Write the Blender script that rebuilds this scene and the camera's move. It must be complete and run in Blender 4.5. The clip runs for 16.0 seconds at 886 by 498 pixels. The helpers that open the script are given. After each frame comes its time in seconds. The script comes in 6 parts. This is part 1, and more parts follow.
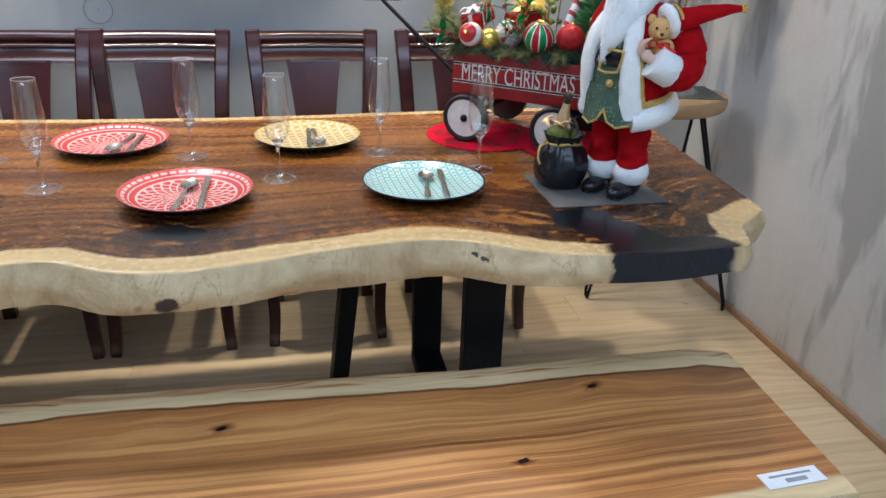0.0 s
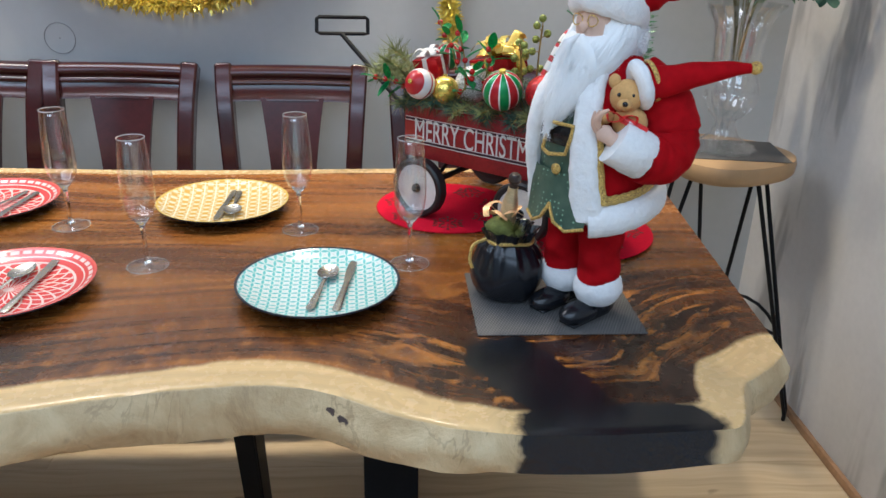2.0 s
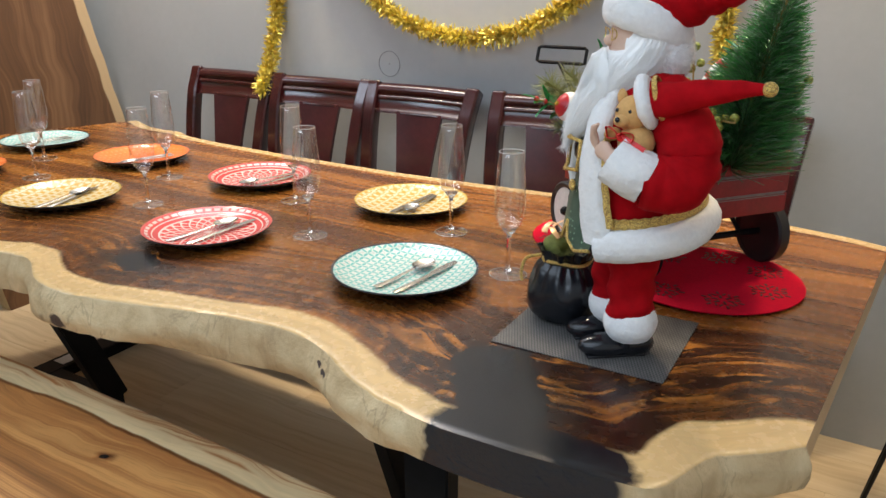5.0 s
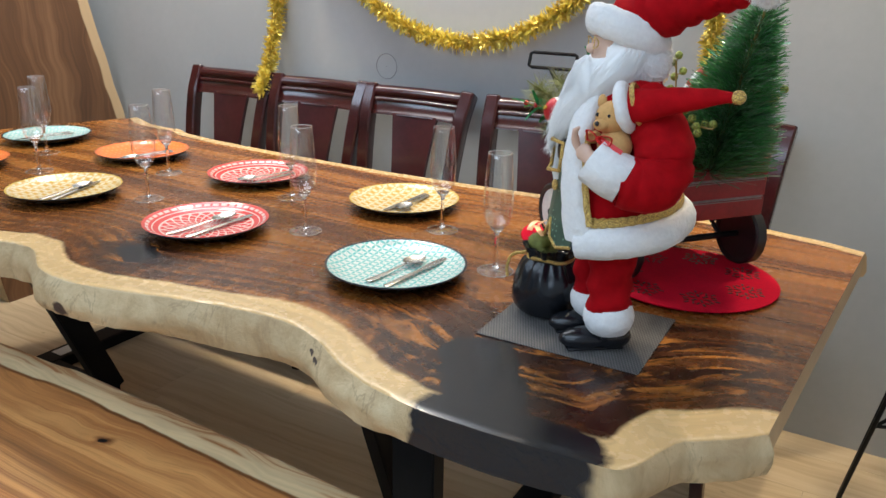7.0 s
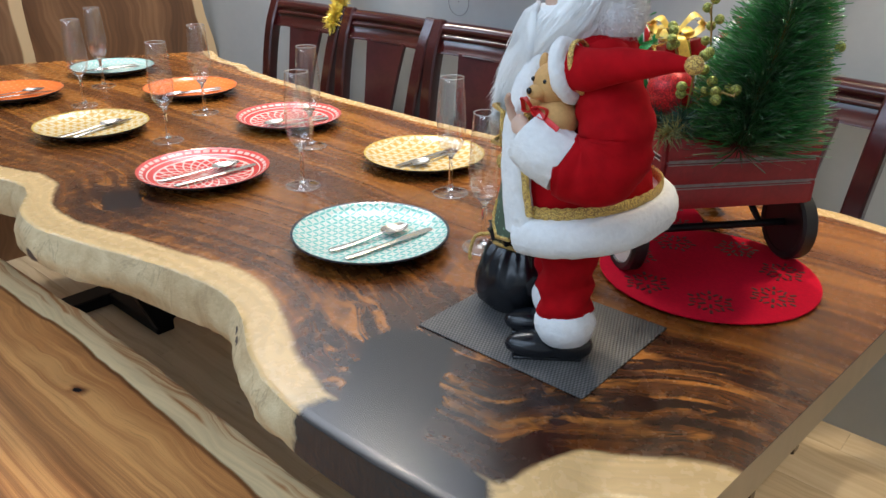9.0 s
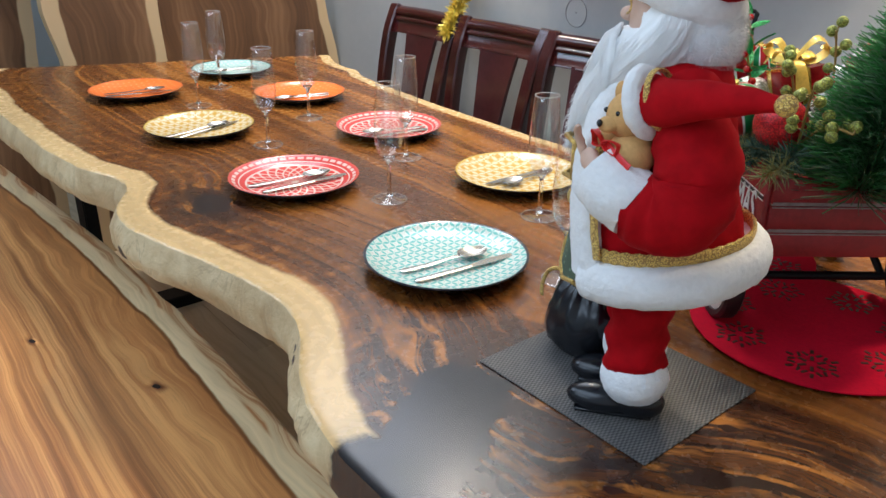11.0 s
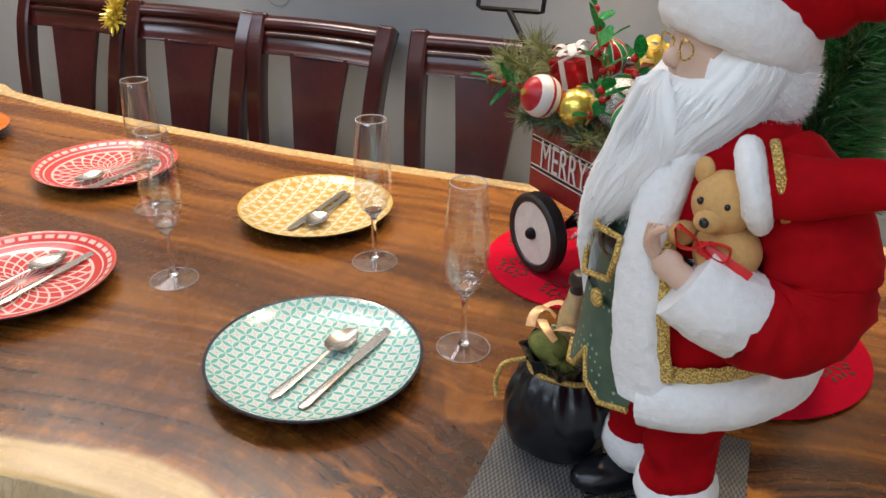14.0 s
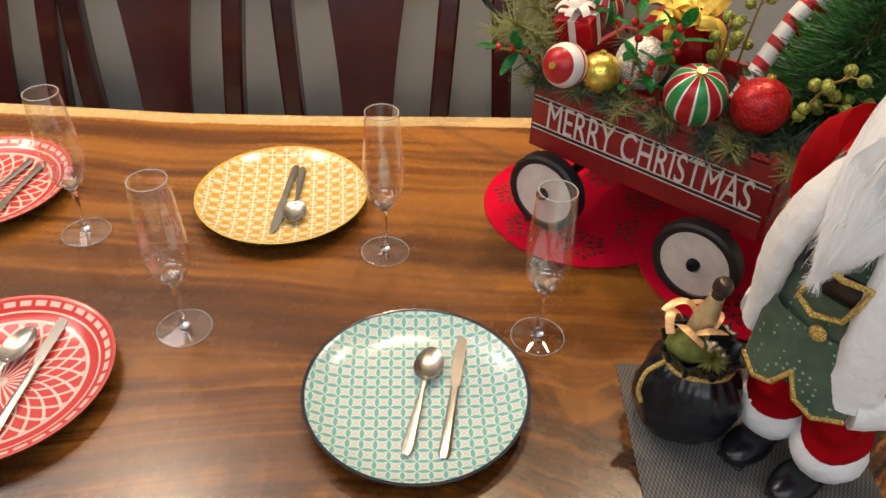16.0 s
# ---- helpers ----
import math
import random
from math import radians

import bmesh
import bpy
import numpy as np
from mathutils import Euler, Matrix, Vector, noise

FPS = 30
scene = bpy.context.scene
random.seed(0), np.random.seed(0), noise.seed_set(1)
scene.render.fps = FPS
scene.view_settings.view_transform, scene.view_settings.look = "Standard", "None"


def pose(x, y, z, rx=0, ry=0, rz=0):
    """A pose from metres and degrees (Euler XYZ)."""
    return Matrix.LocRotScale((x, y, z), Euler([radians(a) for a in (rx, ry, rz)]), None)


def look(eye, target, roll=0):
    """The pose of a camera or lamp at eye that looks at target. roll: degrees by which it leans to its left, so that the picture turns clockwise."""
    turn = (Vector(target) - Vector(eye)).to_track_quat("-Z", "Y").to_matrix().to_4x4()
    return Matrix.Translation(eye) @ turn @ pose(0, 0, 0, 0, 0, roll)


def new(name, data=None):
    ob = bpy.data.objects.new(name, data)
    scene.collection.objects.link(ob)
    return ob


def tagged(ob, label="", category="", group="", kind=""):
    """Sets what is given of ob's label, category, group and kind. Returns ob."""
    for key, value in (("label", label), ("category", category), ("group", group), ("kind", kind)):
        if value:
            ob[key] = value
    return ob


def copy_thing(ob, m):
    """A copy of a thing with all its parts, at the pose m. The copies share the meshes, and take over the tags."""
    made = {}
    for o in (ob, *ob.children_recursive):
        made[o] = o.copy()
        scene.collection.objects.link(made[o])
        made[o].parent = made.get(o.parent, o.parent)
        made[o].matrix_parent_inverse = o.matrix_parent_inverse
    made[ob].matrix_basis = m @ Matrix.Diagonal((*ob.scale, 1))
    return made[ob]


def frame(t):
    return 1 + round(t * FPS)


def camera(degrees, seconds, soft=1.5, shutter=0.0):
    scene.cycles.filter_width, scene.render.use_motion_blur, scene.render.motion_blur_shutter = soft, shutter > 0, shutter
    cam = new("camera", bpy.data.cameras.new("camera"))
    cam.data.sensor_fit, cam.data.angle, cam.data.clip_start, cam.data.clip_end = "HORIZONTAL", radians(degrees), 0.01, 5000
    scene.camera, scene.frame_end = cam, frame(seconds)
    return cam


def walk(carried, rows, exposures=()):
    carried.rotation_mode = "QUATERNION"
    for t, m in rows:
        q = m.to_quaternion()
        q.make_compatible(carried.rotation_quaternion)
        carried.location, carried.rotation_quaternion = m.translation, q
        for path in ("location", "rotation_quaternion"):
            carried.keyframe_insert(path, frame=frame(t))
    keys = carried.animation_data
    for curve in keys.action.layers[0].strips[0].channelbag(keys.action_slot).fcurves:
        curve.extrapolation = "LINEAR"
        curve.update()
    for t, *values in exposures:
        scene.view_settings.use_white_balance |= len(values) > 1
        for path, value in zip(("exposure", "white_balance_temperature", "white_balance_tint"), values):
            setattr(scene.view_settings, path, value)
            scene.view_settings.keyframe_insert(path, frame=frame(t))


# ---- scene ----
cam = camera(59.9, 16.0)
PATH = [
    (0, (-0.325, 0.087, 1.315), (0.054, 1.874, 0.501), 1.9),
    (0.5, (-0.266, 0.204, 1.3), (0.107, 1.982, 0.463), 2.2),
    (1, (-0.171, 0.333, 1.291), (0.195, 2.109, 0.448), 2.3),
    (1.5, (-0.036, 0.427, 1.302), (0.231, 2.232, 0.482), 2.3),
    (2, (0.08, 0.488, 1.319), (0.186, 2.323, 0.532), 1.5),
    (2.5, (0.199, 0.547, 1.324), (0.076, 2.396, 0.573), 0.9),
    (3, (0.343, 0.567, 1.334), (-0.06, 2.388, 0.613), 0.7),
    (3.5, (0.493, 0.58, 1.333), (-0.152, 2.339, 0.633), 0.3),
    (4, (0.573, 0.593, 1.313), (-0.246, 2.282, 0.624), 0.0),
    (4.5, (0.62, 0.577, 1.282), (-0.307, 2.214, 0.602), -0.1),
    (4.7, (0.631, 0.565, 1.273), (-0.322, 2.188, 0.597), -0.0),
    (6.8, (0.66, 0.46, 1.283), (-0.282, 2.097, 0.626), 1.1),
    (7, (0.677, 0.505, 1.281), (-0.271, 2.135, 0.615), 1.2),
    (7.5, (0.717, 0.624, 1.276), (-0.271, 2.214, 0.573), 1.3),
    (8, (0.722, 0.686, 1.276), (-0.328, 2.212, 0.524), 1.3),
    (8.2, (0.738, 0.715, 1.283), (-0.344, 2.207, 0.506), 1.2),
    (10.3, (0.821, 0.895, 1.282), (-0.549, 2.1, 0.463), 0.5),
    (10.5, (0.813, 0.903, 1.281), (-0.577, 2.085, 0.463), 0.5),
    (11, (0.792, 0.902, 1.288), (-0.627, 2.049, 0.469), 0.8),
    (11.5, (0.766, 0.903, 1.293), (-0.658, 2.042, 0.471), 1.4),
    (12, (0.729, 0.898, 1.306), (-0.683, 2.047, 0.476), 1.9),
    (12.5, (0.653, 0.896, 1.325), (-0.701, 2.109, 0.492), 2.4),
    (13, (0.554, 0.894, 1.34), (-0.576, 2.323, 0.516), 3.0),
    (13.5, (0.459, 0.901, 1.33), (-0.441, 2.475, 0.485), 2.6),
    (14, (0.377, 0.956, 1.319), (-0.312, 2.596, 0.404), 1.0),
    (14.5, (0.285, 1.013, 1.345), (-0.201, 2.664, 0.328), -0.1),
    (15, (0.199, 1.04, 1.385), (-0.1, 2.659, 0.25), -0.4),
    (15.5, (0.085, 1.039, 1.43), (-0.05, 2.61, 0.2), 0.4),
    (16, (-0.018, 1.017, 1.46), (-0.043, 2.572, 0.202), 1.9),
]
walk(cam, [(t, look(eye, target, roll)) for t, eye, target, roll in PATH], [(0, -0.24, 5550, 11), (1, -0.20, 5450, 10), (2.5, -0.20, 5900, 12), (3.5, -0.14, 6450, 13), (4.5, -0.13, 6450, 13), (7, -0.14, 6000, 11), (11, -0.18, 5850, 11), (12.5, -0.28, 5850, 10), (14, -0.34, 6600, 16), (15, -0.48, 7150, 18), (16, -0.50, 7500, 20)])

# ---- light ----
world = bpy.data.worlds.new("world")
scene.world = world
world.use_nodes = True
world.node_tree.nodes["Background"].inputs[0].default_value = (0.80, 0.88, 1.0, 1)
world.node_tree.nodes["Background"].inputs[1].default_value = 0.25


def area_lamp(name, eye, target, sx, sy, power, colour):
    data = bpy.data.lights.new(name, "AREA")
    data.shape, data.size, data.size_y = "RECTANGLE", sx, sy
    data.energy, data.color = power, colour
    ob = new(name, data)
    ob.matrix_world = look(eye, target)
    return tagged(ob, "unseen ceiling light assumed for the showroom", "light", kind="structure")


COOL = (0.71, 0.86, 1.0)
# unseen panel added as soft cool fill from the front
area_lamp("unseen_panel_light", (-0.35, 0.2, 2.53), (-0.35, 0.2, 0), 2.6, 1.2, 35, COOL)
# added behind the camera to brighten the fronts of chairs and doll
area_lamp("unseen_panel_light", (-0.5, -1.9, 2.53), (-0.5, -1.9, 0), 3.0, 1.2, 62, COOL)
# unseen panel added to lift the far left end
area_lamp("unseen_panel_light", (-2.7, 0.6, 2.53), (-2.7, 0.6, 0), 1.0, 1.0, 26, COOL)
# unseen panel, placed so that its reflection makes the glare on the resin
area_lamp("unseen_panel_light", (-1.40, 2.38, 2.535), (-1.40, 2.38, 0), 1.7, 0.78, 23, (0.93, 0.96, 1.0))
for lamp_x in (-1.90, -0.98, -0.02, 0.62):
    lamp = area_lamp("ceiling_downlight", (lamp_x, 2.44, 2.52), (lamp_x, 2.40, 0), 0.08, 0.08, 9, (1.0, 0.82, 0.56))
    lamp.data.spread = math.radians(110)


# ---- material tools ----
class Mat:
    """A node material under construction."""

    def __init__(self, name):
        self.mat = bpy.data.materials.new(name)
        self.mat.use_nodes = True
        self.t = self.mat.node_tree
        self.bsdf = self.t.nodes["Principled BSDF"]
        self.out = self.t.nodes["Material Output"]

    def node(self, kind, **sets):
        n = self.t.nodes.new(kind)
        for k, v in sets.items():
            setattr(n, k, v)
        return n

    def put(self, socket, value):
        if isinstance(value, bpy.types.NodeSocket):
            self.t.links.new(value, socket)
        elif value is not None:
            if isinstance(value, tuple) and len(value) == 3 and socket.type == "RGBA":
                value = (*value, 1)
            socket.default_value = value

    def m(self, op, a, b=None, c=None):
        n = self.node("ShaderNodeMath", operation=op)
        for s, v in zip(n.inputs, (a, b, c)):
            self.put(s, v)
        return n.outputs[0]

    def coord(self, which="Object"):
        return self.node("ShaderNodeTexCoord").outputs[which]

    def split(self, v):
        n = self.node("ShaderNodeSeparateXYZ")
        self.put(n.inputs[0], v)
        return n.outputs

    def join(self, x, y, z=0.0):
        n = self.node("ShaderNodeCombineXYZ")
        for s, v in zip(n.inputs, (x, y, z)):
            self.put(s, v)
        return n.outputs[0]

    def scale(self, v, sx, sy, sz):
        n = self.node("ShaderNodeMapping")
        self.put(n.inputs["Vector"], v)
        n.inputs["Scale"].default_value = (sx, sy, sz)
        return n.outputs[0]

    def noise(self, v, scale, detail=3.0, rough=0.55, dist=0.0):
        n = self.node("ShaderNodeTexNoise")
        self.put(n.inputs["Vector"], v)
        for k, val in (("Scale", scale), ("Detail", detail), ("Roughness", rough), ("Distortion", dist)):
            n.inputs[k].default_value = val
        return n.outputs[0]

    def ramp(self, f, stops, mode="LINEAR"):
        n = self.node("ShaderNodeValToRGB")
        n.color_ramp.interpolation = mode
        e = n.color_ramp.elements
        while len(e) < len(stops):
            e.new(0.5)
        for el, (p, c) in zip(e, stops):
            el.position = p
            el.color = (*c, 1) if isinstance(c, tuple) else (c, c, c, 1)
        self.put(n.inputs[0], f)
        return n.outputs[0]

    def smooth(self, v, lo, hi):
        n = self.node("ShaderNodeMapRange", interpolation_type="SMOOTHSTEP")
        self.put(n.inputs[0], v)
        n.inputs[1].default_value, n.inputs[2].default_value = lo, hi
        return n.outputs[0]

    def mix(self, f, a, b, mode="MIX"):
        n = self.node("ShaderNodeMix", data_type="RGBA", blend_type=mode)
        self.put(n.inputs[0], f)
        self.put(n.inputs[6], a)
        self.put(n.inputs[7], b)
        return n.outputs[2]

    def attr(self, name):
        return self.node("ShaderNodeAttribute", attribute_name=name).outputs["Fac"]

    def bump(self, h, strength=0.3, dist=0.002):
        n = self.node("ShaderNodeBump")
        n.inputs["Strength"].default_value, n.inputs["Distance"].default_value = strength, dist
        self.put(n.inputs["Height"], h)
        self.put(self.bsdf.inputs["Normal"], n.outputs[0])

    def done(self, colour=None, rough=None, metal=None, **more):
        self.put(self.bsdf.inputs["Base Color"], colour)
        self.put(self.bsdf.inputs["Roughness"], rough)
        self.put(self.bsdf.inputs["Metallic"], metal)
        for k, v in more.items():
            self.put(self.bsdf.inputs[k.replace("_", " ")], v)
        return self.mat


def simple(name, colour, rough=0.5, metal=0.0, vary=0.15, scale=30.0, bump=0.0, **more):
    """A plain surface with a little mottling at two scales."""
    g = Mat(name)
    v = g.coord()
    f = g.m("ADD", g.m("MULTIPLY", g.noise(v, scale, 4), 0.6), g.m("MULTIPLY", g.noise(v, scale * 6, 2), 0.4))
    lo = tuple(c * (1 - vary) for c in colour)
    hi = tuple(min(1, c * (1 + vary)) for c in colour)
    c = g.ramp(f, [(0.3, lo), (0.7, hi)])
    if bump:
        g.bump(f, bump, 0.001)
    return g.done(c, rough, metal, **more)


def live_edge_wood(name, dark, mid, light, sap, rough, swirl, pools, sap_width, back_width=0.036, tone=0.0, wave=0.07, calm=0.0, shine=0.5, rind_tone=0.0, ripple=0.0, corner=None, bark=0.0, flames=()):
    """Figured slab wood: long grain that follows the front edge, pale sapwood along the edges, black resin pools."""
    g = Mat(name)
    v = g.coord()
    x, y, z = g.split(v)
    df, db = g.attr("edge_front"), g.attr("edge_back")
    near = g.m("MULTIPLY", g.m("SUBTRACT", 1.0, g.smooth(df, 0.02, 0.34)), 0.9)
    # grain coordinate: follows the front edge close to it, straight further in
    yy = g.m("ADD", g.m("MULTIPLY", df, near), g.m("MULTIPLY", y, g.m("SUBTRACT", 1.0, near)))
    low = g.noise(g.join(x, y), 2.6, 2)
    warp = g.m("MULTIPLY", g.m("SUBTRACT", low, 0.5), wave)
    hole = None
    local = close = 0.0
    for px, py, rx, ry, turn, cut in pools:
        ca, sa = math.cos(turn), math.sin(turn)
        dx, dy = g.m("SUBTRACT", x, px), g.m("SUBTRACT", y, py)
        ex = g.m("DIVIDE", g.m("ADD", g.m("MULTIPLY", dx, ca), g.m("MULTIPLY", dy, sa)), rx)
        ey = g.m("DIVIDE", g.m("SUBTRACT", g.m("MULTIPLY", dy, ca), g.m("MULTIPLY", dx, sa)), ry)
        r = g.m("POWER", g.m("ADD", g.m("POWER", g.m("ABSOLUTE", ex), 3.2), g.m("POWER", g.m("ABSOLUTE", ey), 3.2)), 0.3125)
        close = g.m("MAXIMUM", close, g.m("SUBTRACT", 1.0, g.smooth(r, 0.95, 1.9)))
        local = g.m("ADD", local, g.m("SUBTRACT", 1.0, g.smooth(r, 0.8, 3.6)))
        edge = g.m("ADD", r, g.m("MULTIPLY", g.m("SUBTRACT", g.noise(v, 22, 5, 0.65), 0.5), cut))
        one = g.m("SUBTRACT", 1.0, g.smooth(edge, 0.86, 1.0))
        hole = one if hole is None else g.m("MAXIMUM", hole, one)
    for px, py, reach in flames:
        dx, dy = g.m("SUBTRACT", x, px), g.m("SUBTRACT", y, py)
        far = g.m("SQRT", g.m("ADD", g.m("MULTIPLY", dx, dx), g.m("MULTIPLY", dy, dy)))
        local = g.m("ADD", local, g.m("SUBTRACT", 1.0, g.smooth(far, reach * 0.3, reach)))
    local = g.m("MINIMUM", local, 1.0) if pools else 0.0
    fine = g.noise(g.join(x, y), 6.5, 3, 0.55, 0.7)
    warp = g.m("ADD", warp, g.m("MULTIPLY", g.m("SUBTRACT", fine, 0.5), g.m("ADD", 0.02, g.m("MULTIPLY", local, swirl))))
    yw = g.m("ADD", yy, warp)
    band = g.noise(g.join(g.m("MULTIPLY", x, 0.55), g.m("MULTIPLY", yw, 9.0), z), 1.6, 3, 0.6)
    line = g.noise(g.join(g.m("MULTIPLY", x, 1.3), g.m("MULTIPLY", yw, 70.0), z), 1.0, 4, 0.65)
    pore = g.noise(g.join(g.m("MULTIPLY", x, 14.0), g.m("MULTIPLY", yw, 520.0), z), 1.0, 2)
    f = g.m("ADD", g.m("MULTIPLY", band, 0.62), g.m("MULTIPLY", line, 0.38))
    f = g.m("SUBTRACT", f, g.m("MULTIPLY", local, 0.085))
    f = g.m("ADD", f, g.m("MULTIPLY", g.m("SUBTRACT", g.smooth(df, 0.06, 0.50), 0.55), tone))
    if ripple:
        # fiddleback figure: short bands that stand across the front edge
        band_in = g.m("MULTIPLY", g.smooth(df, 0.045, 0.075), g.m("SUBTRACT", 1.0, g.smooth(df, 0.10, 0.24)))
        bars = g.noise(g.join(g.m("MULTIPLY", g.m("ADD", x, g.m("MULTIPLY", fine, 0.02)), 34.0), g.m("MULTIPLY", yw, 5.0)), 1.0, 3, 0.6)
        f = g.m("ADD", f, g.m("MULTIPLY", g.m("MULTIPLY", band_in, g.m("SUBTRACT", bars, 0.5)), ripple))
    heart = g.ramp(f, [(0.34, dark), (0.44, tuple((a + b) / 2 for a, b in zip(dark, mid))), (0.51, mid), (0.585, light), (0.68, tuple(c * 1.2 for c in light))])
    quiet = g.mix(g.smooth(g.noise(g.join(g.m("MULTIPLY", x, 0.8), g.m("MULTIPLY", yw, 3.0)), 2.0, 3), 0.35, 0.65), tuple(a * 0.45 + b * 0.55 for a, b in zip(dark, mid)), tuple(a * 0.6 + b * 0.4 for a, b in zip(mid, light)))
    heart = g.mix(g.m("MULTIPLY", g.m("SUBTRACT", 1.0, local), calm), heart, quiet)
    heart = g.mix(g.m("MULTIPLY", g.smooth(pore, 0.55, 0.75), 0.25), heart, dark)
    if pools:
        curl = g.noise(g.join(g.m("MULTIPLY", x, 1.2), g.m("MULTIPLY", yw, 1.6), fine), 3.6, 4, 0.55, 0.9)
        heart = g.mix(g.m("MULTIPLY", g.m("MULTIPLY", local, g.smooth(curl, 0.48, 0.36)), 0.85), heart, dark)
        heart = g.mix(g.m("MULTIPLY", close, 0.55), heart, dark)
        heart = g.mix(g.m("MULTIPLY", g.m("MULTIPLY", local, g.smooth(curl, 0.53, 0.68)), 0.70), heart, tuple(c * 1.45 for c in light))
    width = g.m("ADD", sap_width, g.m("MULTIPLY", g.m("SUBTRACT", g.noise(g.join(x, y), 5, 3), 0.5), sap_width * 0.9))
    if corner:
        cut_x, cut_y, more = corner
        width = g.m("ADD", width, g.m("MULTIPLY", g.m("MULTIPLY", g.smooth(x, cut_x - 0.05, cut_x), g.m("SUBTRACT", 1.0, g.smooth(y, cut_y, cut_y + 0.07))), more))
    is_sap = g.m("SUBTRACT", 1.0, g.smooth(g.m("SUBTRACT", df, width), -0.003, 0.009))
    back_w = g.m("ADD", back_width, g.m("MULTIPLY", g.m("SUBTRACT", g.noise(g.join(x, 7.0), 4, 3), 0.5), 0.03))
    is_sap = g.m("MAXIMUM", is_sap, g.m("SUBTRACT", 1.0, g.smooth(g.m("SUBTRACT", db, back_w), -0.002, 0.004)))
    rind = g.m("SUBTRACT", 1.0, g.smooth(g.m("ABSOLUTE", g.m("SUBTRACT", g.m("SUBTRACT", db, back_w), 0.004)), 0.001, 0.007))
    sapc = g.mix(g.smooth(g.m("ADD", g.m("MULTIPLY", line, 0.5), g.m("MULTIPLY", g.noise(g.join(g.m("MULTIPLY", x, 3.0), g.m("MULTIPLY", yw, 22.0)), 1.0, 4), 0.5)), 0.38, 0.64), sap, tuple(c * 0.78 for c in sap))
    c = g.mix(is_sap, heart, sapc)
    c = g.mix(g.m("MULTIPLY", rind, rind_tone), c, dark)
    if bark:
        outer = g.m("SUBTRACT", 1.0, g.smooth(g.m("ADD", db, g.m("MULTIPLY", g.m("SUBTRACT", low, 0.5), bark)), bark * 0.75, bark))
        c = g.mix(g.m("MULTIPLY", outer, g.smooth(line, 0.60, 0.38)), c, tuple(q * 0.8 for q in mid))
    r = g.m("ADD", rough, g.m("MULTIPLY", g.m("SUBTRACT", g.noise(v, 60, 3), 0.5), 0.08))
    if hole is not None:
        c = g.mix(hole, c, (0.006, 0.007, 0.010))
        r = g.m("SUBTRACT", r, g.m("MULTIPLY", hole, rough * 0.15))
    g.bump(g.m("ADD", line, g.m("MULTIPLY", pore, 0.1)), 0.04, 0.001)
    return g.done(c, r, None, Specular_IOR_Level=shine)


TABLE_WOOD = live_edge_wood("suar_wood", (0.019, 0.0056, 0.0026), (0.150, 0.048, 0.0088), (0.350, 0.134, 0.0235), (0.66, 0.46, 0.215), 0.27, 0.30,
                            [(0.258, 1.338, 0.124, 0.062, -0.95, 0.8), (0.345, 1.236, 0.135, 0.050, 0.0, 0.35), (-0.528, 1.408, 0.058, 0.038, -0.3, 1.3)], 0.05, tone=0.08, calm=0.32, shine=0.55, ripple=0.55, corner=(0.50, 1.37, 0.014), flames=[(0.50, 1.56, 0.19), (0.36, 1.40, 0.16)])
BENCH_WOOD = live_edge_wood("bench_wood", (0.11, 0.036, 0.012), (0.50, 0.205, 0.062), (0.76, 0.385, 0.128), (0.80, 0.60, 0.33), 0.34, 0.14,
                            [(x, y, 0.009, 0.005, 0.3, 1.4) for x, y in ((0.234, 1.270), (0.036, 1.075), (-0.467, 1.242), (-0.78, 1.10))], 0.035, 0.062, wave=0.15, calm=0.45, rind_tone=0.8, bark=0.034)


